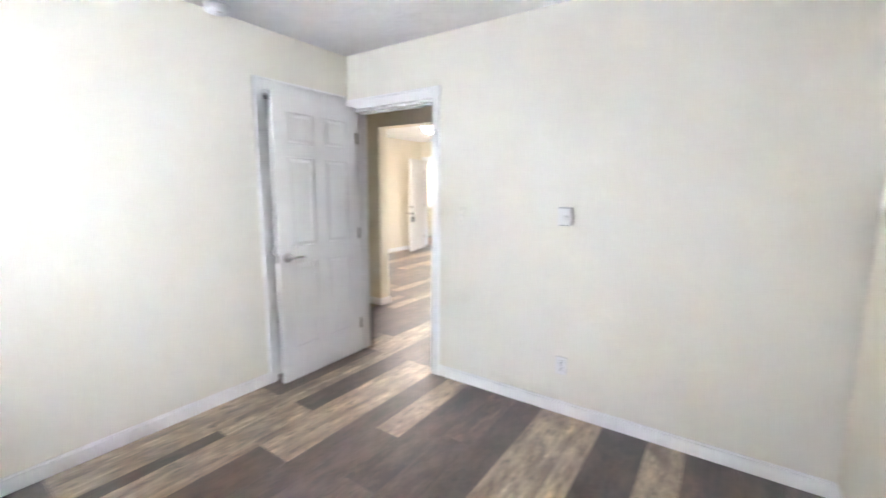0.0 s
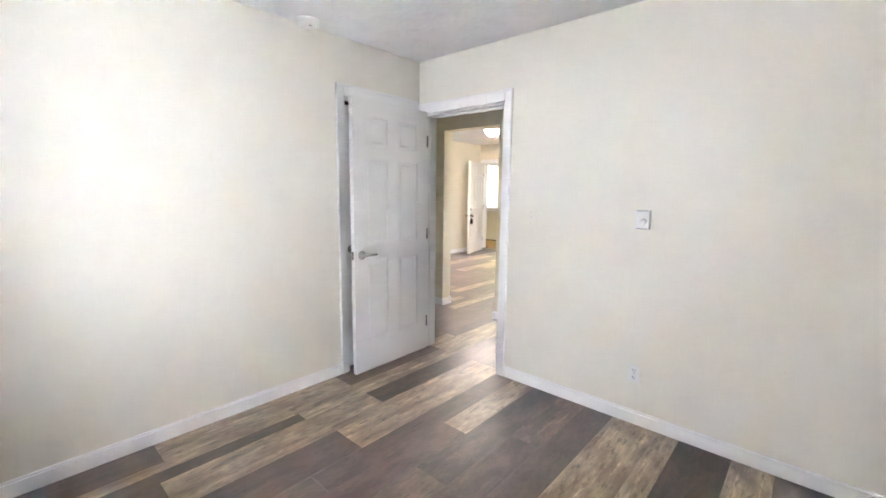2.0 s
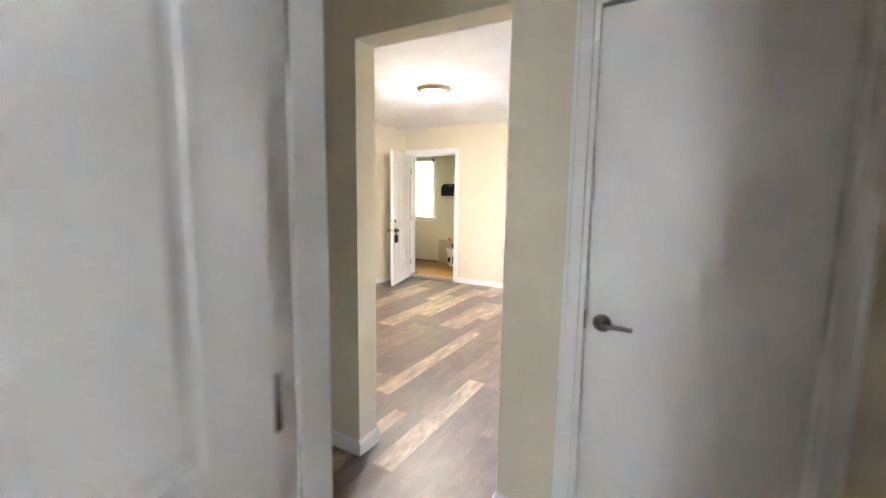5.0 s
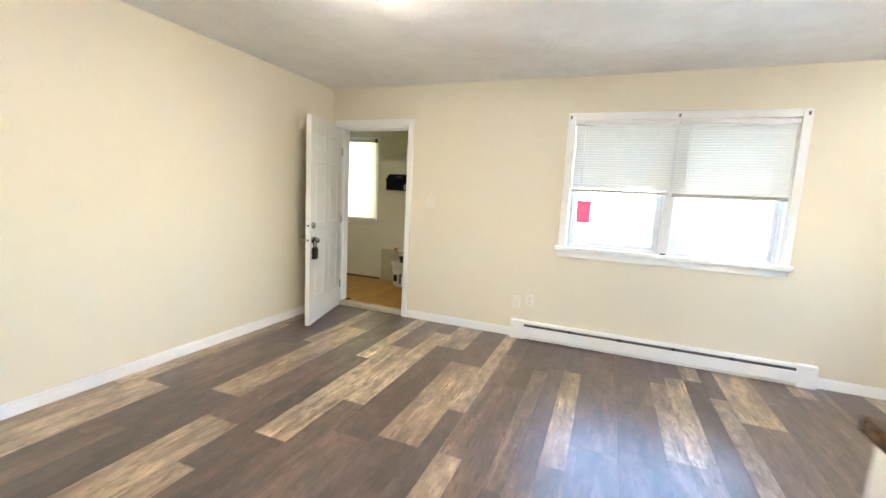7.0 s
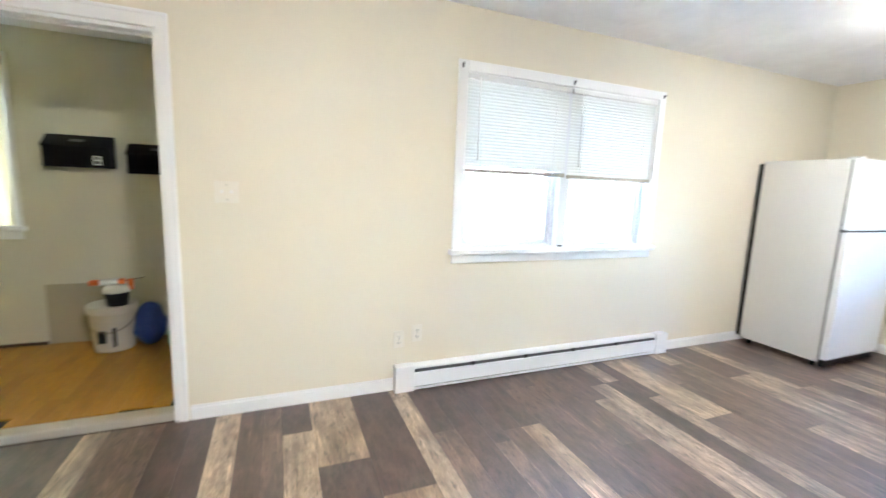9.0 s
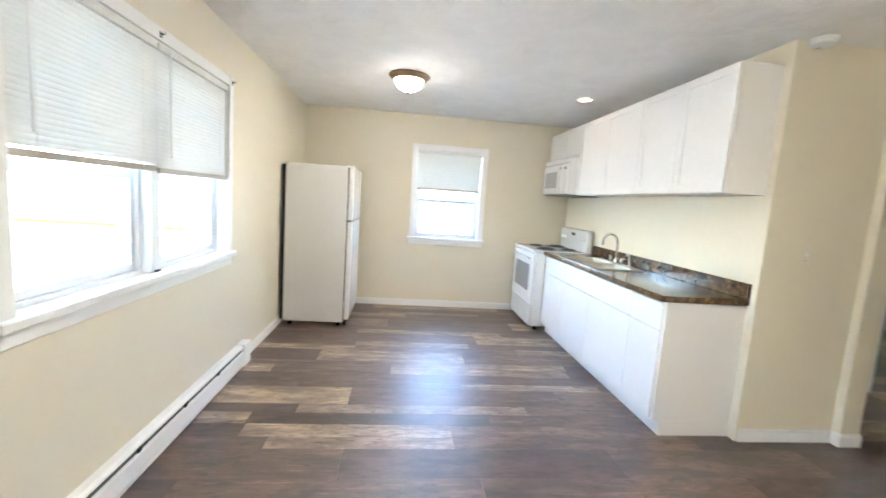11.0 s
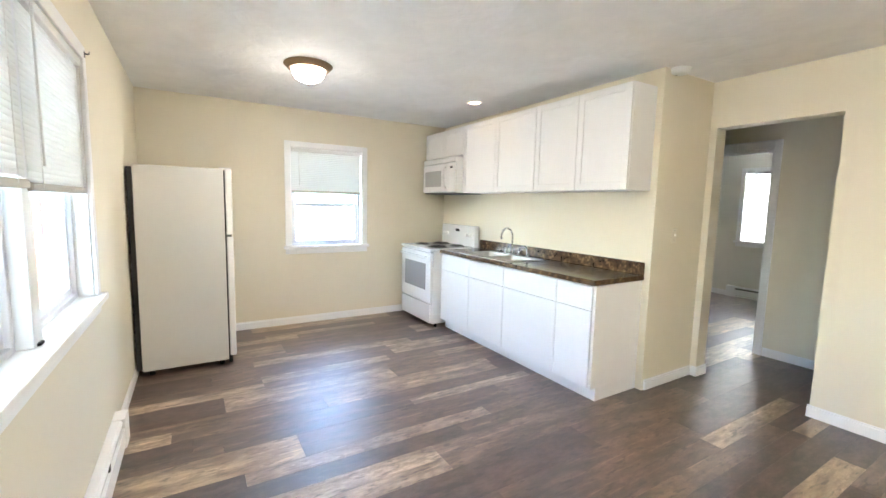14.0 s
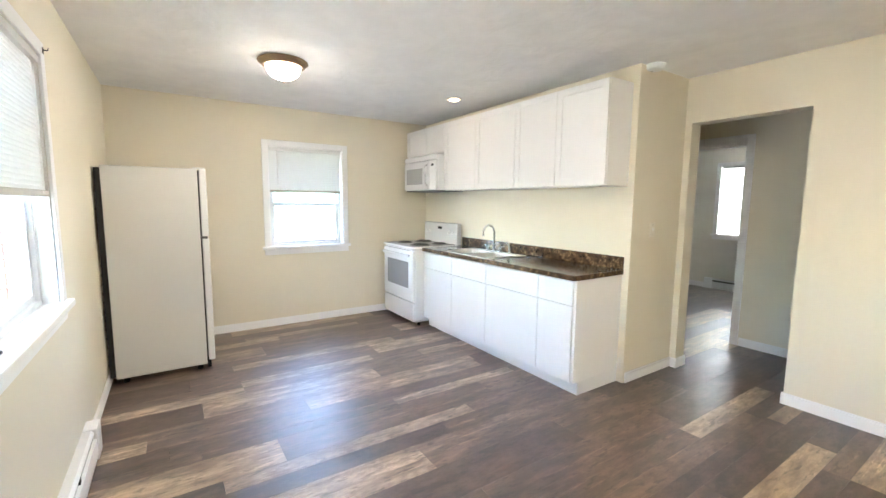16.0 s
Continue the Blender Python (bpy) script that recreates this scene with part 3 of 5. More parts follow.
lockbox = thing("lockbox", (0, 0, 0), "black key lockbox hanging on the front door knob", "lockbox")
lockbox.matrix_world = front_door.matrix_world @ pose(0.785, 0.034, 0.735)
part("body", boxes((-0.036, -0.008, -0.085, 0.036, 0.034, 0.03), bevel=0.012, segments=3), BLACK, lockbox)
part("shackle", tube([(-0.024, 0.012, 0.03), (-0.026, 0.012, 0.09), (-0.018, 0.012, 0.118), (0, 0.012, 0.128), (0.018, 0.012, 0.118), (0.026, 0.012, 0.09), (0.024, 0.012, 0.03)], 0.0055), BLACK, lockbox)
part("dial_plate", boxes((-0.024, 0.0335, -0.05, 0.024, 0.037, 0.0), bevel=0.003), BLACK, lockbox)


# ---- windows and blinds ----
def blind(name, u0, u1, top, bottom, label, at, turn, group, lean=79, cords=True):
    """Horizontal blind in local x, hanging from z=top; each slat a tilted curved strip."""
    b = thing(name, at, label, "blind", group, turn=turn)
    part("headrail", boxes((u0, -0.02, top - 0.032, u1, 0.018, top), bevel=0.003), PLASTIC, b)
    w, pitch = 0.025, 0.0208
    bm = bmesh.new()
    rows = []
    for d in (0.0, -0.0009):
        rows.append([[bm.verts.new((x, k / 6 * w - w / 2, 0.0028 * (1 - 4 * (k / 6 - 0.5) ** 2) + d)) for x in (u0 + 0.004, u1 - 0.004)] for k in range(7)])
    up, low = rows
    for k in range(6):
        bm.faces.new((up[k][0], up[k][1], up[k + 1][1], up[k + 1][0]))
        bm.faces.new((low[k + 1][0], low[k + 1][1], low[k][1], low[k][0]))
        for e in (0, 1):
            bm.faces.new((up[k][e], up[k + 1][e], low[k + 1][e], low[k][e]))
    for k in (0, 6):
        bm.faces.new((up[k][0], low[k][0], low[k][1], up[k][1]))
    bmesh.ops.recalc_face_normals(bm, faces=bm.faces)
    bmesh.ops.transform(bm, matrix=Matrix.Rotation(radians(lean), 4, "X"), verts=bm.verts)
    mesh = as_mesh("slat", bm, SLAT_THIN if lean > 85 else SLAT)
    z = top - 0.045
    while z > bottom + 0.03:
        s = new("slat", mesh)
        s.parent, s.location = b, (0, 0, z)
        z -= pitch
    part("bottom_rail", boxes((u0 + 0.003, -0.014, bottom - 0.004, u1 - 0.003, 0.014, bottom + 0.024), bevel=0.004), BLIND_RAIL, b)
    if cords:
        for f in (0.14, 0.86):
            x = u0 + f * (u1 - u0)
            part("ladder_cord", tube([(x, -0.0145, top - 0.03), (x, -0.0145, bottom + 0.01)], 0.0011, 5), PLASTIC, b)
        x = u0 + 0.10 * (u1 - u0)
        part("tilt_wand", tube([(x, -0.026, top - 0.02), (x + 0.004, -0.027, bottom + 0.08 if bottom > 1.2 else 1.3)], 0.0038, 6), PLASTIC, b)
    return b


def window(name, u0, u1, z0, z1, at, turn, label, mullion=False, depth=0.16):
    """Vinyl window in local x, y from 0 (room face) outwards, with lining, casing, stool, apron, sashes and panes."""
    w = thing(name, at, label, "window", kind="structure", turn=turn)
    c, t = 0.062, 0.017
    lining = boxes((u0, 0, z0, u0 + 0.012, depth - 0.06, z1), (u1 - 0.012, 0, z0, u1, depth - 0.06, z1), (u0 + 0.012, 0, z1 - 0.012, u1 - 0.012, depth - 0.06, z1), (u0 + 0.012, 0, z0, u1 - 0.012, depth - 0.06, z0 + 0.008))
    part("lining", lining, TRIM, w)
    frame_ = part("window_casing", boxes((u0 - c, -t, z0 - 0.01, u0 + 0.002, -0.001, z1 + c), (u1 - 0.002, -t, z0 - 0.01, u1 + c, -0.001, z1 + c), (u0 + 0.002, -t, z1 - 0.002, u1 - 0.002, -0.001, z1 + c), bevel=0.003), TRIM, w)
    part("window_sill", boxes((u0 - c - 0.02, -0.045, z0 - 0.025, u1 + c + 0.02, 0.06, z0 + 0.010), bevel=0.006, segments=2), TRIM, w)
    part("apron", boxes((u0 - c, -0.014, z0 - 0.085, u1 + c, -0.001, z0 - 0.026), bevel=0.003), TRIM, w)
    spans = [(u0 + 0.012, u1 - 0.012)]
    if mullion:
        m = (u0 + u1) / 2
        part("mullion", boxes((m - 0.040, 0.012, z0 + 0.01, m + 0.040, depth - 0.02, z1 - 0.012), bevel=0.003), VINYL, w)
        part("sash_lock", boxes((m - 0.022, 0.002, z0 + 0.012, m + 0.018, 0.014, z0 + 0.022), bevel=0.002), BLACK, w)
        spans = [(u0 + 0.012, m - 0.040), (m + 0.040, u1 - 0.012)]
    zm = (z0 + z1) / 2 - 0.08
    for a, b in spans:
        part("window_frame", boxes((a, 0.058, z0 + 0.008, a + 0.024, depth, z1 - 0.012), (b - 0.024, 0.058, z0 + 0.008, b, depth, z1 - 0.012), (a + 0.024, 0.058, z1 - 0.036, b - 0.024, depth, z1 - 0.012), (a + 0.024, 0.058, z0 + 0.008, b - 0.024, depth, z0 + 0.030), bevel=0.002), VINYL, w)
        for lo, hi, y in ((z0 + 0.030, zm + 0.02, 0.075), (zm - 0.02, z1 - 0.036, 0.108)):
            s = part("sash", boxes((a + 0.024, y, lo, a + 0.058, y + 0.028, hi), (b - 0.058, y, lo, b - 0.024, y + 0.028, hi), (a + 0.058, y, lo, b - 0.058, y + 0.028, lo + 0.034), (a + 0.058, y, hi - 0.034, b - 0.058, y + 0.028, hi), bevel=0.003), VINYL, w)
            pane = part("pane", boxes((a + 0.055, y + 0.012, lo + 0.031, b - 0.055, y + 0.016, hi - 0.031)), GLASS, s)
            pane.visible_shadow = False
    return w


window("window_1", NW[0], NW[1], NW[2], NW[3], (0, NORTH, 0), 0, "white double window with raised lower light and half-drawn blinds", mullion=True)
window("window_2", -KW[1], -KW[0], KW[2], KW[3], (EAST, 0, 0), -90, "white double-hung kitchen window with half-drawn blind")
window("window_3", -BW[1], -BW[0], BW[2], BW[3], (0, SOUTH, 0), 180, "white bedroom window with a lowered blind")
window("window_4", PW[0], PW[1], PW[2], PW[3], (0, PORCH_N, 0), 0, "entry window with a drawn cream shade", depth=0.14)
NM = (NW[0] + NW[1]) / 2
blind("window_blind", NW[0] + 0.012, NM - 0.008, NW[3] - 0.01, 1.440, "white vinyl blind raised over the lower panes", (0, NORTH + 0.012, 0), 0, "blinds of the double window")
blind("window_blind", NM + 0.008, NW[1] - 0.004, NW[3] - 0.01, 1.432, "white vinyl blind raised over the lower panes", (0, NORTH + 0.012, 0), 0, "blinds of the double window")
blind("window_blind", -KW[1] + 0.016, -KW[0] - 0.016, KW[3] - 0.014, 1.515, "white vinyl blind half raised in the kitchen window", (EAST + 0.022, 0, 0), -90, "")
blind("window_blind", -BW[1] + 0.016, -BW[0] - 0.016, BW[3] - 0.014, BW[2] + 0.02, "white vinyl blind lowered and shut in the bedroom", (0, SOUTH - 0.022, 0), 180, "", lean=86)
for x in (NW[0] - 0.035, NM, NW[1] + 0.035):
    hook = thing("curtain_hook", (x, NORTH - 0.017, NW[3] + 0.025), "small dark curtain rod hook screwed to the window casing", "hook", "hooks of the double window")
    part("backplate", boxes((-0.007, -0.003, -0.014, 0.007, 0.0, 0.014), bevel=0.001), GREY_SLOT, hook)
    part("arm", tube([(0, -0.002, 0.004), (0, -0.013, 0.002), (0, -0.019, 0.006), (0, -0.020, 0.014)], 0.003, 8), GREY_SLOT, hook)
shade = thing("roller_shade", (0, PORCH_N - 0.02, 0), "cream roller shade drawn down over the entry window", "shade")
part("roller", move(lathe([(0, 0), (0.018, 0), (0.018, 0.86), (0, 0.86)], 16), Matrix.Translation((PW[0] - 0.03, -0.022, PW[3] - 0.0)) @ Matrix.Rotation(radians(90), 4, "Y")), IVORY, shade)
part("cloth", boxes((PW[0] - 0.02, -0.006, PW[2] + 0.01, PW[1] + 0.02, -0.003, PW[3])), SHADE_CLOTH, shade)
part("hem_bar", boxes((PW[0] - 0.02, -0.010, PW[2] - 0.005, PW[1] + 0.02, 0.0, PW[2] + 0.014), bevel=0.003), OLD_WHITE, shade)
part("bracket", boxes((PW[1] + 0.02, -0.05, PW[3] - 0.025, PW[1] + 0.035, 0.002, PW[3] + 0.03)), GREY_SLOT, shade)


# ---- heaters ----
def heater(length, at, turn, label, mirrored=False):
    """Electric baseboard heater in local x from 0, standing proud along -y."""
    h = thing("baseboard_heater", at, label, "heater", turn=turn)
    bm = bmesh.new()
    prof = [(-0.002, 0.02), (-0.002, 0.172), (-0.040, 0.172), (-0.052, 0.160), (-0.052, 0.148), (-0.046, 0.148), (-0.040, 0.160), (-0.010, 0.163), (-0.010, 0.02)]
    ends = [[bm.verts.new((x, y, z)) for y, z in prof] for x in (0.10, length - 0.10)]
    k = len(prof)
    for i in range(k):
        bm.faces.new((ends[0][i], ends[0][(i + 1) % k], ends[1][(i + 1) % k], ends[1][i]))
    bmesh.ops.recalc_face_normals(bm, faces=bm.faces)
    part("back_and_hood", bm, TRIM, h)
    part("front_cover", boxes((0.10, -0.062, 0.030, length - 0.10, -0.056, 0.122), (0.10, -0.056, 0.116, length - 0.10, -0.042, 0.122), bevel=0.002), TRIM, h, "white enamelled front cover")
    part("inner_element", boxes((0.10, -0.045, 0.026, length - 0.10, -0.011, 0.142)), GREY_SLOT, h, "dark heating fins behind the slots")
    part("bottom_lip", boxes((0.10, -0.058, 0.006, length - 0.10, -0.050, 0.022), bevel=0.002), TRIM, h)
    for x in (0.0, length - 0.13):
        part("end_cap", boxes((x, -0.066, 0.0, x + 0.13, -0.002, 0.178), bevel=0.005, segments=2), TRIM, h)
    n = max(2, int(length / 0.45))
    for i in range(1, n):
        x = 0.13 + (length - 0.26) * i / n
        part("bracket", boxes((x - 0.012, -0.054, 0.108, x + 0.012, -0.036, 0.150)), DARK_GAP, h)
    return h


heater(2.395, (-3.868, NORTH, 0), 0, "long white electric baseboard heater under the double window")
heater(1.35, (-0.995, SOUTH, 0), 180, "white electric baseboard heater on the bedroom floor")


# ---- wall plates, detectors, lamps ----
def plate(name, kind_of, at, turn, label, gangs=1, body=None):
    """Wall plate in local x/z, proud along -y: a toggle switch or a duplex outlet."""
    p = thing(name, at, label, "switch" if kind_of == "switch" else "outlet", turn=turn)
    w = 0.035 + 0.023 * (gangs - 1)
    part("cover_plate", boxes((-w, -0.006, -0.057, w, 0, 0.057), bevel=0.004, segments=2), body or PLASTIC, p)
    for g in range(gangs):
        x = (g - (gangs - 1) / 2) * 0.046
        if kind_of == "switch":
            part("toggle", boxes((x - 0.005, -0.017, -0.006, x + 0.005, -0.005, 0.012), bevel=0.002), PLASTIC, p)
        else:
            for z in (-0.021, 0.021):
                s = part("socket", boxes((x - 0.017, -0.0085, z - 0.014, x + 0.017, -0.0055, z + 0.014), bevel=0.003), body or PLASTIC, p)
                part("slot", boxes((x - 0.008, -0.0095, z - 0.004, x - 0.005, -0.0082, z + 0.006), (x + 0.005, -0.0095, z - 0.004, x + 0.008, -0.0082, z + 0.005), (x - 0.002, -0.0095, z - 0.011, x + 0.002, -0.0082, z - 0.007)), GREY_SLOT, s)
    for z in (-0.038, 0.038) if kind_of == "switch" else (0.0,):
        part("screw", move(lathe([(0, 0), (0.003, 0), (0.002, 0.0015), (0, 0.0015)], 8), Matrix.Translation((0, -0.0062, z)) @ Matrix.Rotation(radians(90), 4, "X")), NICKEL, p)
    return p


plate("light_switch", "switch", (-1.546, BED_N, 1.216), 0, "pale light switch painted over beside the bedroom doorway", body=PALE)
plate("light_switch", "switch", (-4.80, NORTH, 1.262), 0, "ivory double light switch beside the front door", 2, body=IVORY)
plate("light_switch", "switch", (JOG, 4.462, 1.215), -90, "ivory light switch on the short kitchen wall", body=IVORY)
plate("wall_outlet", "outlet", (-0.800, BED_N, 0.315), 0, "white duplex outlet low on the bedroom wall")
plate("wall_outlet", "outlet", (-3.835, NORTH, 0.345), 0, "cream outlet plate above the heater", body=IVORY)
plate("wall_outlet", "outlet", (-3.712, NORTH, 0.375), 0, "cream duplex outlet above the heater", body=IVORY)
thermostat = thing("thermostat", (-0.815, BED_N, 1.243), "white wall thermostat with a round dial", "thermostat")
part("housing", boxes((-0.038, -0.030, -0.055, 0.038, 0, 0.055), bevel=0.004, segments=2), PLASTIC, thermostat)
part("dial", move(lathe([(0, 0), (0.019, 0), (0.017, 0.010), (0, 0.011)], 24), Matrix.Translation((0.006, -0.0295, -0.010)) @ Matrix.Rotation(radians(90), 4, "X")), PLASTIC, thermostat)
for z in (0.0545, -0.0545):
    for i in range(5):
        part("vent_slot", boxes((-0.027 + i * 0.012, -0.0312, z - 0.006 if z > 0 else z + 0.001, -0.020 + i * 0.012, -0.029, z - 0.001 if z > 0 else z + 0.006)), GREY_SLOT, thermostat)


def detector(at, label, r=0.068):
    d = thing("smoke_detector", at, label, "smoke detector")
    part("base", lathe([(0, 0), (r, 0), (r, -0.010), (r * 0.96, -0.012), (0, -0.012)], 32), PLASTIC, d)
    part("cover", lathe([(r * 0.94, -0.011), (r * 0.93, -0.028), (r * 0.80, -0.038), (0, -0.042)], 32), PLASTIC, d)
    part("test_button", move(lathe([(0, 0), (0.010, 0), (0.008, -0.003), (0, -0.003)], 12), Matrix.Translation((r * 0.4, 0, -0.040))), BLIND_RAIL, d)
    return d


detector((-2.60, 4.62, CEIL), "white round smoke detector on the living room ceiling")
detector((-2.56, 1.72, CEIL), "white round smoke detector on the bedroom ceiling")


def ceiling_lamp(at, label, glass):
    """Flush lamp: a stepped metal pan, a shallow glass bowl and a finial."""
    c = thing("ceiling_light", at, label, "ceiling light", "flush ceiling lights")
    part("pan", lathe([(0, 0), (0.166, 0), (0.176, -0.006), (0.177, -0.014), (0.168, -0.019), (0.160, -0.026), (0.150, -0.040), (0.138, -0.045), (0.120, -0.040), (0, -0.040)], 48), BRONZE, c, "antique brass metal pan")
    part("bowl", lathe([(0.124, -0.042), (0.122, -0.054), (0.112, -0.080), (0.092, -0.104), (0.060, -0.122), (0.028, -0.131), (0.0, -0.133)], 48), glass, c, "lit white alabaster glass bowl")
    part("finial", move(lathe([(0, 0), (0.009, -0.002), (0.006, -0.010), (0.010, -0.017), (0, -0.026)], 14), Matrix.Translation((0, 0, -0.132))), BRONZE, c)
    return c


ceiling_lamp((-4.25, 6.08, CEIL), "lit flush ceiling light with brass pan in the living room", LAMP_GLASS)
ceiling_lamp((-1.10, 6.92, CEIL), "lit flush ceiling light with brass pan in the kitchen", LAMP_GLASS_DIM)
down = thing("recessed_light", (-0.90, 5.25, CEIL), "small lit round downlight above the sink", "recessed light")
part("trim_ring", lathe([(0.052, -0.002), (0.075, 0.0), (0.075, -0.006), (0.060, -0.012), (0.052, -0.010)], 32), PLASTIC, down)
part("lens", lathe([(0, -0.009), (0.053, -0.007), (0.053, -0.004), (0, -0.003)], 32), DOWNLIGHT, down)


# ---- kitchen ----
FRONT, TOE, KEND, KSTOVE = 5.272, 5.222, -2.505, -0.392


def shaker(name, parent, x0, x1, z0, z1, y, t=0.019, rail=0.055, label=""):
    """Door or drawer front facing +y: a frame round a sunk panel."""
    d = part(name, boxes((x0, y, z0, x0 + rail, y + t, z1), (x1 - rail, y, z0, x1, y + t, z1), (x0 + rail, y, z0, x1 - rail, y + t, z0 + rail), (x0 + rail, y, z1 - rail, x1 - rail, y + t, z1), bevel=0.002), CABINET, parent, label)
    part("centre_panel", boxes((x0 + rail - 0.002, y + 0.002, z0 + rail - 0.002, x1 - rail + 0.002, y + t - 0.007, z1 - rail + 0.002)), CABINET, d)
    return d


def slab(name, parent, x0, x1, z0, z1, y, t=0.019):
    return part(name, boxes((x0, y, z0, x1, y + t, z1), bevel=0.003, segments=2), CABINET, parent)


def base_unit(x0, x1, doors, drawers, label):
    c = thing("base_cabinet", ((x0 + x1) / 2, KIT, 0), label, "cabinet", "kitchen base cabinets")
    h = (x1 - x0) / 2
    d = FRONT - KIT
    part("carcass", boxes((-h, 0.002, 0.10, h, d, 0.868)), CABINET, c)
    part("toe_board", boxes((-h, TOE - KIT - 0.016, 0.0, h, TOE - KIT, 0.10)), CABINET, c)
    for z0, z1, n, kind_of in ((0.105, 0.678, doors, "door"), (0.682, 0.858, drawers, "drawer_front")):
        for i in range(n):
            a, b = -h + 2 * h * i / n + 0.0016, -h + 2 * h * (i + 1) / n - 0.0016
            slab(kind_of, c, a, b, z0, z1, d + 0.001)
    return c


end_unit = base_unit(KEND + 0.020, -2.150, 1, 1, "white slab-front base cabinet at the end of the run")
base_unit(-2.148, -1.502, 1, 1, "white slab-front base cabinet beside the sink unit")
base_unit(-1.500, KSTOVE - 0.004, 2, 2, "white two-door sink base cabinet beside the stove")
hw = (-2.150 - KEND - 0.020) / 2
part("side_panel", boxes((-hw - 0.020, 0.002, 0.0, -hw - 0.002, TOE - KIT, 0.10), (-hw - 0.020, 0.002, 0.10, -hw - 0.002, FRONT - KIT + 0.004, 0.868), bevel=0.001), CABINET, end_unit)

counter = thing("countertop", (KEND, KIT, 0), "dark brown stone-pattern laminate countertop with backsplash", "countertop")
L, D = KSTOVE - KEND + 0.010, 5.318 - KIT
SX0, SX1, SY0, SY1 = 0.985, 1.745, 0.105, 0.525
part("slab", boxes((-0.012, 0, 0.870, SX0, D, 0.908), (SX1, 0, 0.870, L - 0.012, D, 0.908), (SX0, 0, 0.870, SX1, SY0, 0.908), (SX0, SY1, 0.870, SX1, D, 0.908), bevel=0.004, segments=2), COUNTER, counter)
part("backsplash", boxes((-0.012, 0.002, 0.909, L - 0.012, 0.022, 1.008), bevel=0.004, segments=2), COUNTER, counter)

sink = thing("sink", (KEND + (SX0 + SX1) / 2, KIT + (SY0 + SY1) / 2, 0.908), "stainless steel drop-in kitchen sink", "sink")
w, d = (SX1 - SX0) / 2, (SY1 - SY0) / 2
part("rim", boxes((-w - 0.02, -d - 0.02, 0.0, w + 0.02, -d + 0.06, 0.006), (-w - 0.02, d - 0.02, 0.0, w + 0.02, d + 0.02, 0.006), (-w - 0.02, -d + 0.06, 0.0, -w + 0.03, d - 0.02, 0.006), (w - 0.03, -d + 0.06, 0.0, w + 0.02, d - 0.02, 0.006), (-0.02, -d + 0.06, 0.0, 0.02, d - 0.02, 0.006), bevel=0.002), STEEL, sink)
for x0, x1 in ((-w + 0.03, -0.02), (0.02, w - 0.03)):
    bm = boxes((x0 - 0.001, -d + 0.059, -0.17, x1 + 0.001, d - 0.019, 0.002), bevel=0.0)
    bmesh.ops.delete(bm, geom=[f for f in bm.faces if f.normal.z > 0.9], context="FACES")
    for v in bm.verts:
        if v.co.z < -0.1:
            v.co.x += 0.02 if v.co.x < (x0 + x1) / 2 else -0.02
            v.co.y += 0.02 if v.co.y < 0.02 else -0.02
    bmesh.ops.bevel(bm, geom=[e for e in bm.edges if min(v.co.z for v in e.verts) < -0.1], offset=0.03, segments=3, affect="EDGES", profile=0.5)
    bmesh.ops.solidify(bm, geom=bm.faces, thickness=0.0015)
    bowl = part("bowl", bm, STEEL, sink)
    part("drain", move(lathe([(0, 0), (0.04, 0), (0.042, 0.003), (0.03, 0.004), (0, 0.001)], 20), Matrix.Translation(((x0 + x1) / 2, 0.02, -0.167))), CHROME, bowl)

faucet = thing("faucet", (KEND + (SX0 + SX1) / 2 + 0.03, KIT + SY0 + 0.02, 0.914), "chrome gooseneck kitchen faucet with two handles", "faucet")
part("deck_plate", boxes((-0.125, -0.028, 0, 0.125, 0.028, 0.012), bevel=0.006, segments=2), CHROME, faucet)
neck = [(0, 0, 0.01), (0, 0, 0.10), (0, 0, 0.19)] + [(0, 0.075 - 0.075 * math.cos(a), 0.19 + 0.085 * math.sin(a)) for a in [i * math.pi / 9 for i in range(1, 10)]] + [(0, 0.15, 0.165)]
part("spout", tube(neck, 0.0105, 12), CHROME, faucet)
part("spout_base", lathe([(0, 0.01), (0.022, 0.01), (0.020, 0.03), (0.014, 0.055), (0, 0.06)], 20), CHROME, faucet)
for x in (-0.10, 0.10):
    hnd = part("handle", move(lathe([(0, 0.010), (0.019, 0.010), (0.017, 0.035), (0.012, 0.055), (0, 0.062)], 18), Matrix.Translation((x, 0, 0))), CHROME, faucet)
    part("handle_blade", boxes((x - 0.006 + (0.03 if x > 0 else -0.03) - 0.022, -0.007, 0.055, x + 0.006 + (0.03 if x > 0 else -0.03) + 0.022, 0.007, 0.064), bevel=0.003), CHROME, hnd)
sprayer = thing("side_sprayer", (KEND + (SX0 + SX1) / 2 - 0.205, KIT + SY0 + 0.02, 0.914), "chrome side sprayer standing in the sink deck", "sprayer")
part("collar", lathe([(0, 0), (0.022, 0), (0.020, 0.012), (0.012, 0.02), (0, 0.02)], 18), CHROME, sprayer)
part("wand", tube([(0, 0, 0.015), (0, 0.002, 0.06), (0, 0.010, 0.095), (0, 0.035, 0.112)], 0.012, 12), CHROME, sprayer)
cup = solid("drain_basket", move(lathe([(0, 0.004), (0.030, 0.004), (0.036, 0.02), (0.034, 0.022), (0.028, 0.008), (0, 0.008)], 20), Matrix.Translation((KEND + SX1 - 0.005, KIT + SY0 + 0.33, 0.910))), CHROME, "small steel sink strainer on the sink rim", "strainer")

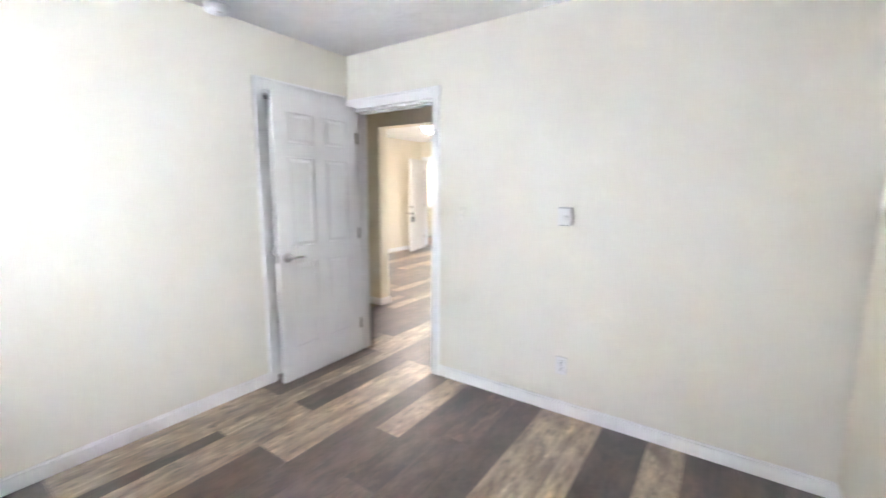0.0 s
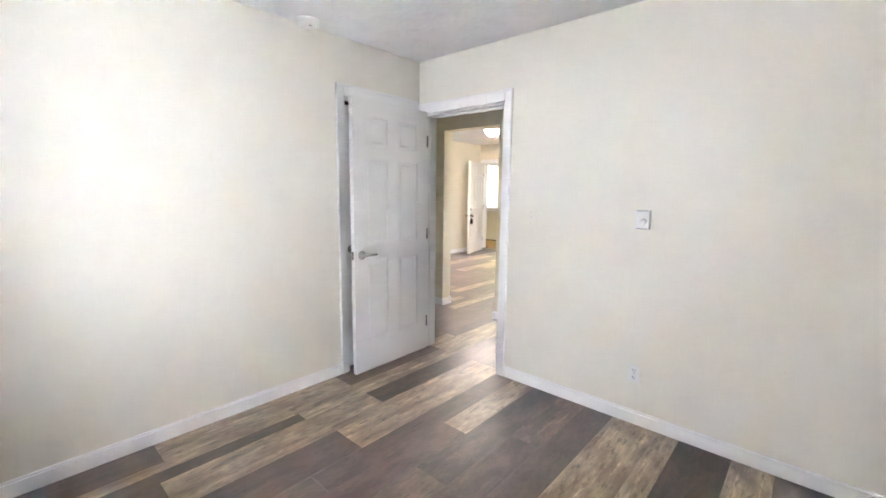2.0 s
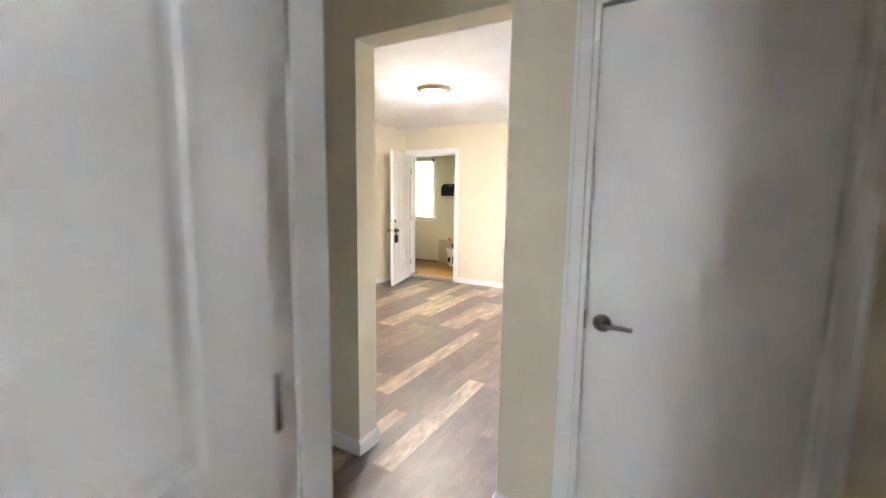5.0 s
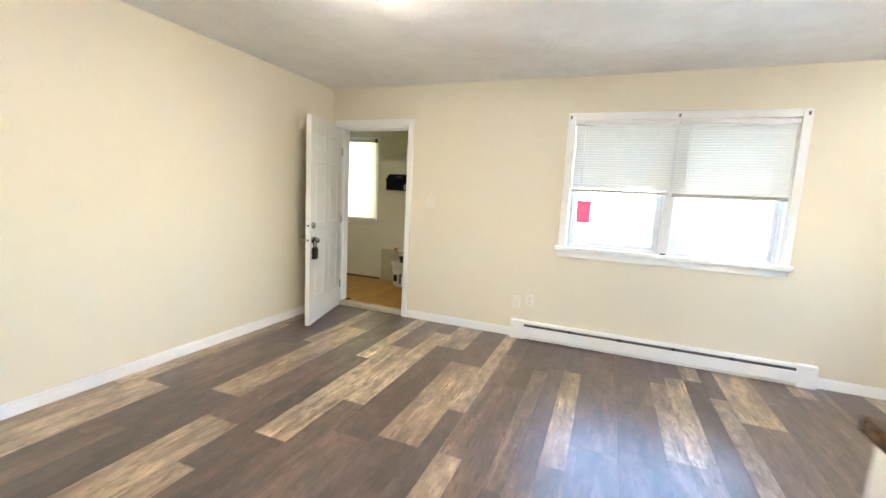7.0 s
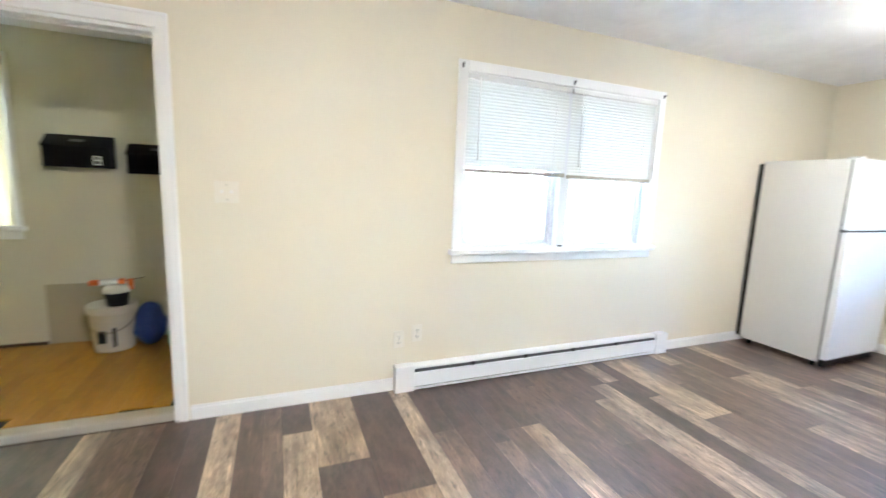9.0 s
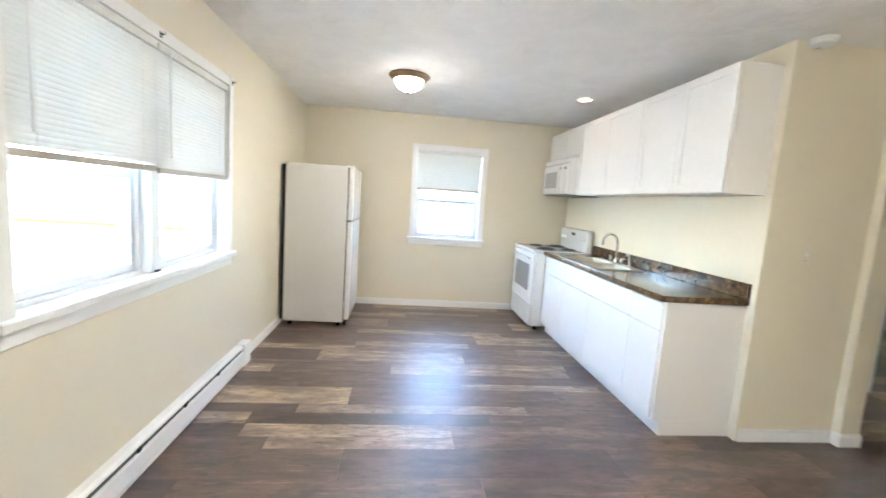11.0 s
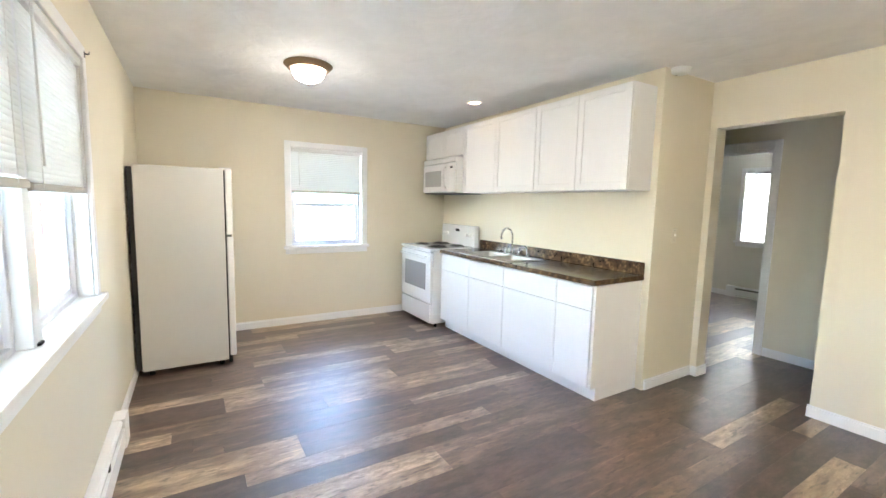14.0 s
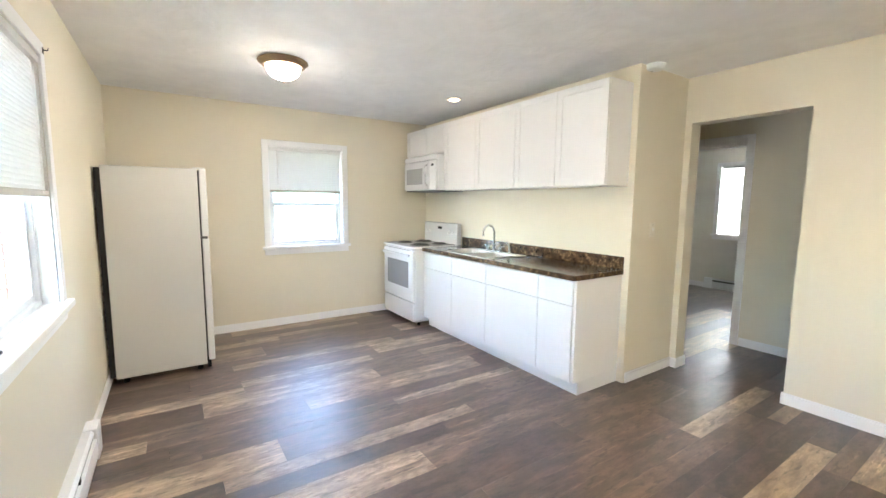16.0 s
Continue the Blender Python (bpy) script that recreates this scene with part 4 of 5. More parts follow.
# stove
SW0, SW1, SF = -0.386, 0.370, 5.43
stove = thing("stove", ((SW0 + SW1) / 2, KIT + 0.02, 0), "white electric range with four black coil burners", "stove")
h, sd = (SW1 - SW0) / 2, SF - KIT - 0.02
part("body", boxes((-h, 0, 0.045, h, sd - 0.035, 0.885), bevel=0.004), ENAMEL, stove)
for x in (-h + 0.04, h - 0.04):
    for y in (0.05, sd - 0.10):
        part("foot", move(lathe([(0, 0), (0.018, 0), (0.016, 0.05), (0, 0.05)], 12), Matrix.Translation((x, y, 0))), BLACK, stove)
part("cooktop", boxes((-h - 0.003, 0.0, 0.886, h + 0.003, sd + 0.004, 0.915), bevel=0.008, segments=3), ENAMEL, stove)
door = part("oven_door", boxes((-h + 0.006, sd - 0.034, 0.285, h - 0.006, sd, 0.868), bevel=0.008, segments=2), ENAMEL, stove)
part("oven_window", boxes((-h + 0.11, sd - 0.004, 0.43, h - 0.11, sd + 0.0025, 0.735), bevel=0.002), OVEN_GLASS, door)
part("oven_handle", boxes((-h + 0.05, sd + 0.026, 0.800, h - 0.05, sd + 0.046, 0.828), (-h + 0.07, sd - 0.002, 0.803, -h + 0.10, sd + 0.030, 0.825), (h - 0.10, sd - 0.002, 0.803, h - 0.07, sd + 0.030, 0.825), bevel=0.006, segments=2), ENAMEL, door)
part("storage_drawer", boxes((-h + 0.006, sd - 0.034, 0.055, h - 0.006, sd - 0.002, 0.272), bevel=0.008, segments=2), ENAMEL, stove)
guard = bmesh.new()
box(guard, -h, 0.0, 0.90, h, 0.075, 1.165, bevel=0.018, segments=3)
part("backguard", guard, ENAMEL, stove)
part("display", boxes((-0.055, 0.0745, 1.085, 0.035, 0.079, 1.118), bevel=0.002), BLACK, stove)
for x in (-0.30, -0.22, 0.22, 0.30):
    part("control_knob", move(lathe([(0, 0), (0.021, 0), (0.019, 0.018), (0, 0.02)], 18), Matrix.Translation((x, 0.0745, 1.05)) @ Matrix.Rotation(radians(-90), 4, "X")), PLASTIC, stove)
for x, y, r in ((-0.19, 0.20, 0.076), (0.19, 0.20, 0.098), (-0.19, 0.47, 0.098), (0.19, 0.47, 0.076)):
    b = part("drip_pan", move(lathe([(r + 0.018, 0.9155), (r + 0.014, 0.920), (r, 0.9165), (0.02, 0.9155), (0, 0.9155)], 28), Matrix.Translation((x, y, 0))), COIL, stove, "dark drip pan")
    turns = 4
    spiral = [(x + (0.015 + (r - 0.015) * k / 96) * math.cos(2 * math.pi * turns * k / 96), y + (0.015 + (r - 0.015) * k / 96) * math.sin(2 * math.pi * turns * k / 96), 0.926) for k in range(97)]
    part("coil", tube(spiral, 0.0055, 6), COIL, b)

# microwave
mw = thing("microwave", ((SW0 + SW1) / 2, KIT, 1.545), "white over-the-range microwave below a short cabinet", "microwave")
md = 0.395
part("body", boxes((-h, 0.002, 0.012, h, md - 0.03, 0.420), bevel=0.004), ENAMEL, mw)
part("underside", boxes((-h + 0.01, 0.01, 0.0, h - 0.01, md - 0.03, 0.013)), GREY_SLOT, mw, "dark vented underside")
part("vent_grille", boxes((-h, md - 0.030, 0.360, h, md - 0.004, 0.420), bevel=0.010, segments=2), ENAMEL, mw)
mdoor = part("door", boxes((-h + 0.16, md - 0.030, 0.016, h, md, 0.355), bevel=0.010, segments=2), ENAMEL, mw)
part("door_window", boxes((-h + 0.30, md - 0.004, 0.085, h - 0.06, md + 0.002, 0.275), bevel=0.003), MW_GLASS, mdoor)
part("door_handle", tube([(-h + 0.195, md, 0.06), (-h + 0.190, md + 0.03, 0.09), (-h + 0.188, md + 0.036, 0.185), (-h + 0.190, md + 0.03, 0.28), (-h + 0.195, md, 0.31)], 0.011, 10), ENAMEL, mdoor)
part("control_panel", boxes((-h, md - 0.030, 0.016, -h + 0.155, md - 0.002, 0.355), bevel=0.006), ENAMEL, mw)
part("display", boxes((-h + 0.055, md - 0.003, 0.29, -h + 0.105, md, 0.315)), BLACK, mw)

# wall cabinets
UB, UT, UD = 1.553, 2.312, 5.03 - KIT


def wall_unit(x0, x1, z0, z1, doors, label):
    c = thing("wall_cabinet", ((x0 + x1) / 2, KIT, z0), label, "cabinet", "kitchen wall cabinets")
    hh = (x1 - x0) / 2
    part("carcass", boxes((-hh, 0.002, 0, hh, UD - 0.021, z1 - z0)), CABINET, c)
    for i in range(doors):
        a, b = -hh + 2 * hh * i / doors + 0.0016, -hh + 2 * hh * (i + 1) / doors - 0.0016
        shaker("door", c, a, b, 0.004, z1 - z0 - 0.004, UD - 0.019)
    return c


wall_unit(-2.512, -1.560, UB, UT, 2, "white shaker wall cabinet with two doors, shut")
wall_unit(-1.557, SW0 - 0.003, UB, UT, 2, "white shaker wall cabinet above the sink, shut")
wall_unit(SW0, EAST - 0.004, 1.99, UT, 2, "short white wall cabinet above the microwave")

# refrigerator
FX0, FX1, FB, FF, FH = -0.512, 0.258, 8.086, 7.478, 1.668
fridge = thing("refrigerator", ((FX0 + FX1) / 2, FB, 0), "white top-freezer refrigerator in the corner", "refrigerator")
fw, fd = (FX1 - FX0) / 2, FF - FB
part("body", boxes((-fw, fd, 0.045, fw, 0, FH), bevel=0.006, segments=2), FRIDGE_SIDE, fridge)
# black back cover; its recess black also holds the shadow of the wall gap
part("rear_cover", boxes((-fw + 0.004, 0.001, 0.06, fw - 0.004, 0.036, FH - 0.02)), DARK_GAP, fridge, "black condenser cover at the back, with the wall gap's shadow in its colour")
part("condenser", boxes(*[(-fw + 0.03, 0.036, 0.15 + 0.07 * i, fw - 0.03, 0.044, 0.16 + 0.07 * i) for i in range(20)]), BLACK, fridge)
part("gasket", boxes((-fw + 0.012, fd - 0.012, 0.075, fw - 0.012, fd + 0.002, FH - 0.012)), DARK_GAP, fridge, "dark door gasket")
fz = part("freezer_door", boxes((-fw, fd - 0.062, 1.120, fw, fd - 0.012, FH), bevel=0.012, segments=3), ENAMEL, fridge)
fr = part("refrigerator_door", boxes((-fw, fd - 0.062, 0.075, fw, fd - 0.012, 1.110), bevel=0.012, segments=3), ENAMEL, fridge)
part("centre_hinge", boxes((-fw + 0.002, fd - 0.05, 1.105, -fw + 0.05, fd + 0.01, 1.125)), GREY_SLOT, fridge)
part("top_hinge", boxes((-fw + 0.01, fd - 0.06, FH, -fw + 0.06, fd + 0.03, FH + 0.012), bevel=0.003), PLASTIC, fridge)
part("kick_grille", boxes((-fw + 0.02, fd - 0.03, 0.012, fw - 0.02, fd - 0.004, 0.07)), BLACK, fridge)
for x in (-fw + 0.05, fw - 0.05):
    for y in (-0.06, fd + 0.05):
        part("foot", move(lathe([(0, 0), (0.02, 0), (0.02, 0.05), (0, 0.05)], 12), Matrix.Translation((x, y, 0))), BLACK, fridge)


# ---- entry beyond the front door ----
def mailbox(x0, x1, z0, z1, label):
    m = thing("mailbox", ((x0 + x1) / 2, PORCH_N, z0), label, "mailbox", "mailboxes in the entry")
    hh, t = (x1 - x0) / 2, z1 - z0
    bm = bmesh.new()
    prof = [(0, 0), (-0.105, 0), (-0.105, t * 0.62), (0, t * 0.98)]
    a = [bm.verts.new((-hh, y, z)) for y, z in prof]
    b = [bm.verts.new((hh, y, z)) for y, z in prof]
    bm.faces.new(a), bm.faces.new(b)
    for i in range(4):
        bm.faces.new((a[i], a[(i + 1) % 4], b[(i + 1) % 4], b[i]))
    bmesh.ops.recalc_face_normals(bm, faces=bm.faces)
    part("body", bm, MAILBOX, m)
    lid = part("lid", move(boxes((-hh - 0.006, -0.004, -0.003, hh + 0.006, 0.128, 0.003), bevel=0.001), Matrix.Translation((0, -0.112, t * 0.62)) @ Matrix.Rotation(math.atan2(t * 0.36, 0.105), 4, "X")), MAILBOX, m)
    part("nameplate", move(boxes((-0.05, 0.05, 0.0032, 0.03, 0.08, 0.0045)), Matrix.Translation((0, -0.112, t * 0.62)) @ Matrix.Rotation(math.atan2(t * 0.36, 0.105), 4, "X")), GREY_SLOT, lid)
    part("sticker", boxes((hh - 0.105, -0.1065, 0.02, hh - 0.055, -0.1052, 0.085)), LABEL_WHITE, m, "white label sticker")
    part("sticker_mark", boxes((hh - 0.095, -0.1075, 0.03, hh - 0.065, -0.1066, 0.05), (hh - 0.09, -0.1075, 0.058, hh - 0.07, -0.1066, 0.078)), BLACK, m)
    return m


mailbox(-6.06, -5.67, 1.375, 1.610, "black metal wall mailbox with a white label")
mailbox(-5.575, -5.185, 1.345, 1.575, "black metal wall mailbox beside the first")
bucket = thing("bucket", (-5.70, 9.30, PORCH_Z), "scuffed white plastic bucket with a lid", "bucket")
part("pail", lathe([(0, 0), (0.118, 0), (0.124, 0.02), (0.142, 0.28), (0.150, 0.285), (0.150, 0.300), (0.142, 0.305), (0, 0.305)], 32), BUCKET_WHITE, bucket)
part("lid", lathe([(0.156, 0.296), (0.158, 0.335), (0.150, 0.345), (0.138, 0.340), (0.132, 0.330), (0, 0.330)], 32), BUCKET_WHITE, bucket)
part("print", boxes((-0.06, -0.139, 0.08, -0.01, -0.130, 0.17), (0.03, -0.137, 0.05, 0.05, -0.128, 0.19)), BLACK, bucket, "black printed marks")
part("bail", tube([(-0.150, 0, 0.27)] + [(-0.152 * math.cos(a), -0.155 * math.sin(a), 0.27 - 0.11 * math.sin(a)) for a in [i * math.pi / 10 for i in range(1, 10)]] + [(0.150, 0, 0.27)], 0.003, 6), NICKEL, bucket)
tub = thing("paint_tub", (-5.665, 9.29, PORCH_Z + 0.331), "small black tub with a white lid on the bucket", "tub")
part("cup", lathe([(0, 0), (0.062, 0), (0.078, 0.105), (0, 0.105)], 24), BLACK, tub)
part("lid", lathe([(0.083, 0.100), (0.084, 0.125), (0.060, 0.150), (0, 0.152)], 24), BUCKET_WHITE, tub)
tool = thing("caulking_gun", (-5.66, 9.29, PORCH_Z + 0.484), "orange caulking gun lying on the tub", "tool", turn=8)
part("cradle", move(lathe([(0, -0.13), (0.020, -0.13), (0.022, 0.08), (0, 0.08)], 16), Matrix.Translation((-0.03, 0, 0.022)) @ Matrix.Rotation(radians(90), 4, "Y")), ORANGE, tool)
part("tube_label", move(lathe([(0.0225, -0.07), (0.0232, -0.06), (0.0232, 0.03), (0.0225, 0.04)], 16), Matrix.Translation((-0.03, 0, 0.022)) @ Matrix.Rotation(radians(90), 4, "Y")), LABEL_WHITE, tool)
part("grip", boxes((0.065, -0.012, -0.045, 0.10, 0.012, 0.040), bevel=0.008, segments=2), ORANGE, tool)
part("plunger", tube([(0.05, 0, 0.024), (0.17, 0, 0.045)], 0.004, 6), NICKEL, tool)
bag = bmesh.new()
bmesh.ops.create_icosphere(bag, subdivisions=3, radius=1.0)
for v in bag.verts:
    k = 1 + 0.16 * noise.noise(v.co * 2.3)
    v.co = Vector((v.co.x * 0.105 * k, v.co.y * 0.10 * k, (v.co.z * 0.5 + 0.5) * 0.30 * (1 if v.co.z < 0.6 else 1.12)))
solid("trash_bag", move(bag, Matrix.Translation((-5.475, 9.31, PORCH_Z + 0.001))), BLUE, "crumpled blue plastic bag beside the bucket", "bag")
jug = thing("bottle", (-5.27, 9.27, PORCH_Z), "white and green plastic cleaner jug", "bottle")
part("body", lathe([(0, 0), (0.078, 0), (0.082, 0.02), (0.082, 0.15), (0.06, 0.21), (0.022, 0.24), (0.022, 0.26), (0, 0.26)], 24), GREEN, jug)
part("neck_wrap", lathe([(0.083, 0.12), (0.084, 0.15), (0.062, 0.212), (0.06, 0.205)], 24), LABEL_WHITE, jug)
solid("wall_patch", boxes((-6.16, PORCH_N - 0.006, PORCH_Z + 0.002, -5.70, PORCH_N - 0.001, 0.51), bevel=0.001), plain("tan hardboard", (0.48, 0.43, 0.30), 0.6), "tan hardboard patch low on the entry wall", "panel")
# thin dark strip along the joint of entry wall and floor
solid("baseboard_porch", boxes((-7.66, PORCH_N - 0.012, PORCH_Z, -6.17, PORCH_N - 0.001, PORCH_Z + 0.022)), BARK, "thin dark strip along the foot of the entry wall", "baseboard", kind="structure")


# ---- outside ----
solid("ground", boxes((-160, -160, -0.62, 160, 160, -0.60)), ASPHALT, "sunlit pale concrete lot around the house", "ground", kind="structure")
solid("foundation", boxes((-7.7, SOUTH - 0.12, -0.60, EAST + 0.12, NORTH + 0.12, -0.17), (-7.7, NORTH + 0.12, -0.60, -4.6, PORCH_N + 0.1, -0.17)), MORTAR, "pale concrete foundation", "foundation", kind="structure")
# unseen slab added to block sky and sun above rooms and entry
solid("roof", boxes((-8.2, SOUTH - 0.6, 2.60, EAST + 0.6, PORCH_N + 0.5, 2.75)), SIDING, "unseen roof slab that keeps sky and sun off the rooms", "roof", kind="structure")
brick_wall = solid("brick_veneer", boxes((NW[1] + 0.006, NORTH + 0.17, -0.60, EAST + 0.16, NORTH + 0.262, 2.58), (NW[0] - 1.0, NORTH + 0.17, -0.60, NW[0] - 0.006, NORTH + 0.262, 2.58), (NW[0] - 0.006, NORTH + 0.17, -0.60, NW[1] + 0.006, NORTH + 0.262, 0.86), (NW[0] - 0.006, NORTH + 0.17, 2.10, NW[1] + 0.006, NORTH + 0.262, 2.58)), MORTAR, "red brick outer wall around the window", "brick wall", kind="structure")


def leafy(name, at, height, spread, seed, label, trunk=True):
    """A tapered trunk with limbs and a loose crown of many small leaf cards."""
    rng = random.Random(seed)
    t = thing(name, at, label, "tree" if trunk else "hedge")
    tips = []
    if trunk:
        part("trunk", tube([(0, 0, 0), (0.05, 0.02, height * 0.3), (0.0, 0.06, height * 0.62)], height * 0.022, 9), BARK, t)
        for i in range(7):
            a = rng.uniform(0, 6.28)
            e = (math.cos(a) * spread * 0.55, math.sin(a) * spread * 0.55, height * rng.uniform(0.6, 0.9))
            part("limb", tube([(0.02, 0.04, height * rng.uniform(0.35, 0.58)), (e[0] * 0.5, e[1] * 0.5, e[2] * 0.85), e], height * 0.007, 6), BARK, t)
            tips.append(e)
    else:
        tips = [(rng.uniform(-spread, spread), rng.uniform(-0.4, 0.4), rng.uniform(0.15, height * 0.8)) for _ in range(34)]
    verts, faces = [], []
    for tip in tips:
        for _ in range(420 if trunk else 260):
            r = spread * 0.42 if trunk else 0.42
            c = Vector(tip) + Vector((rng.gauss(0, r), rng.gauss(0, r), rng.gauss(0, r * 0.75)))
            q = Euler((rng.uniform(0, 6), rng.uniform(0, 6), rng.uniform(0, 6))).to_matrix()
            s = rng.uniform(0.06, 0.13)
            k = len(verts)
            verts += [c + q @ Vector(p) * s for p in ((-0.5, 0, 0), (0, -0.35, 0.05), (0.6, 0, 0), (0, 0.35, 0.05))]
            faces.append((k, k + 1, k + 2, k + 3))
    me = bpy.data.meshes.new("crown")
    me.from_pydata([tuple(v) for v in verts], [], faces)
    me.materials.append(LEAVES)
    crown = new("crown", me)
    crown.parent = t
    return t


for k, (x, y, height) in enumerate(((-15.0, 44.0, 3.6), (-7.5, 47.0, 3.3), (-1.0, 45.0, 3.2), (5.0, 48.0, 3.5), (13.0, 44.0, 3.4), (22.0, 40.0, 3.6))):
    leafy("tree", (x, y, -0.6), height, 2.3, 30 + k, "small leafy green tree far across the lot")
sign = thing("sign", (-4.25, 24.0, -0.6), "red sign board on a post across the lot", "sign")
part("post", boxes((-0.04, -0.04, 0, 0.04, 0.04, 1.2)), SIDING, sign)
part("board", boxes((-0.38, -0.06, 1.05, 0.38, -0.04, 2.05), bevel=0.01), RED, sign)
shed = thing("house", (19, 6.6, -0.6), "pale house with a green roof across the lot", "house")
part("wall", boxes((0, -7, 0, 6, 7, 1.9)), SIDING, shed)
part("roof", boxes((-0.5, -7.4, 1.9, 6.4, 7.4, 2.5), bevel=0.15), TEAL_ROOF, shed)
for y in (-1.8, 1.9):
    wn_ = part("window", boxes((-0.03, y - 0.5, 0.8, 0.01, y + 0.5, 1.6)), VINYL, shed)
    part("pane", boxes((-0.036, y - 0.42, 0.88, -0.031, y + 0.42, 1.52)), GREY_SLOT, wn_)
for y in (4.6, 6.4, 8.0):
    solid("bollard", move(lathe([(0, 0), (0.07, 0), (0.07, 0.9), (0.05, 0.97), (0, 1.0)], 14), Matrix.Translation((12.5, y, -0.6))), YELLOW if y > 5 else GREY_SLOT, "short painted post at the edge of the lot", "bollard", "posts along the lot")
solid("kerb", boxes((13.4, -12, -0.6, 13.6, 24, -0.46), bevel=0.02), YELLOW, "yellow painted concrete kerb along the lot", "kerb", kind="structure")

# ---- pieces: bricks at the window reveal, entry strips, floor planks ----
rng = random.Random(5)
course, z, row = 0.0677, 0.62, 0
brick_mesh = {}


def brick_at(x0, x1, z0, y0, y1):
    key = (round(x1 - x0, 3), round(y1 - y0, 3))
    if key not in brick_mesh:
        brick_mesh[key] = as_mesh("brick", boxes((-key[0] / 2, -key[1] / 2, -0.0285, key[0] / 2, key[1] / 2, 0.0285), bevel=0.003), BRICK)
    b = new("brick", brick_mesh[key])
    b.parent = brick_wall
    b.location = ((x0 + x1) / 2, (y0 + y1) / 2, z0 + 0.0285)


while z < 2.2:
    off = 0.0 if row % 2 == 0 else -0.107
    for i in range(5):
        a = NW[1] - 0.006 + i * 0.213 + (off if i else 0)
        b = NW[1] - 0.006 + (i + 1) * 0.213 + off - 0.010
        brick_at(a, b, z, NORTH + 0.172, NORTH + 0.268)
    z += course
    row += 1

for i in range(38):
    x = -7.66 + i * 0.08
    at, k = NORTH + 0.20 - rng.uniform(0, 0.5), 0
    while at < PORCH_N:
        end = at + rng.uniform(0.5, 1.0)
        a, b = max(at, NORTH + (0.106 if FD0 + 0.06 < x < FD1 - 0.06 else 0.19)), min(end, PORCH_N)
        if b - a > 0.02:
            s = new("floor_strip", as_mesh("floor_strip", boxes((-0.0395, -(b - a) / 2, -0.006, 0.0395, (b - a) / 2, 0)), OAK))
            s.parent, s.location = porch_floor, (x, (a + b) / 2, PORCH_Z)
        at = end

PW_, PL_, START = 0.2477, 1.524, -3.90
TONE = {"d": PLANK_DARK, "m": PLANK_MID, "t": PLANK_TAN, "p": PLANK_PALE}
plank_mesh = {}


def strip(x0, x1, north, south, run):
    """One row of boards from north to south; run names each board's tone and southern end."""
    at = north
    for word in run.split():
        end = max(float(word[1:]) if len(word) > 1 else south, south)
        if at - end > 0.02 and x1 - x0 > 0.01:
            key = (round(x1 - x0, 4), round(at - end, 3), word[0])
            if key not in plank_mesh:
                plank_mesh[key] = as_mesh("plank", boxes((-key[0] / 2 + 0.0004, -key[1] / 2 + 0.0004, -0.0058, key[0] / 2 - 0.0004, key[1] / 2 - 0.0004, 0)), TONE[word[0]])
            p = new("plank", plank_mesh[key])
            p.parent, p.location = floor, ((x0 + x1) / 2, (at + end) / 2, 0)
        at = min(at, end)


def any_run(north, south):
    """Boards of chance tones with staggered ends."""
    end, words = north - rng.uniform(0.2, PL_), []
    while end > south + 0.1:
        words.append("%s%.2f" % (rng.choice("dmmtdt"), end))
        end -= PL_
    return " ".join(words + [rng.choice("dmt")])


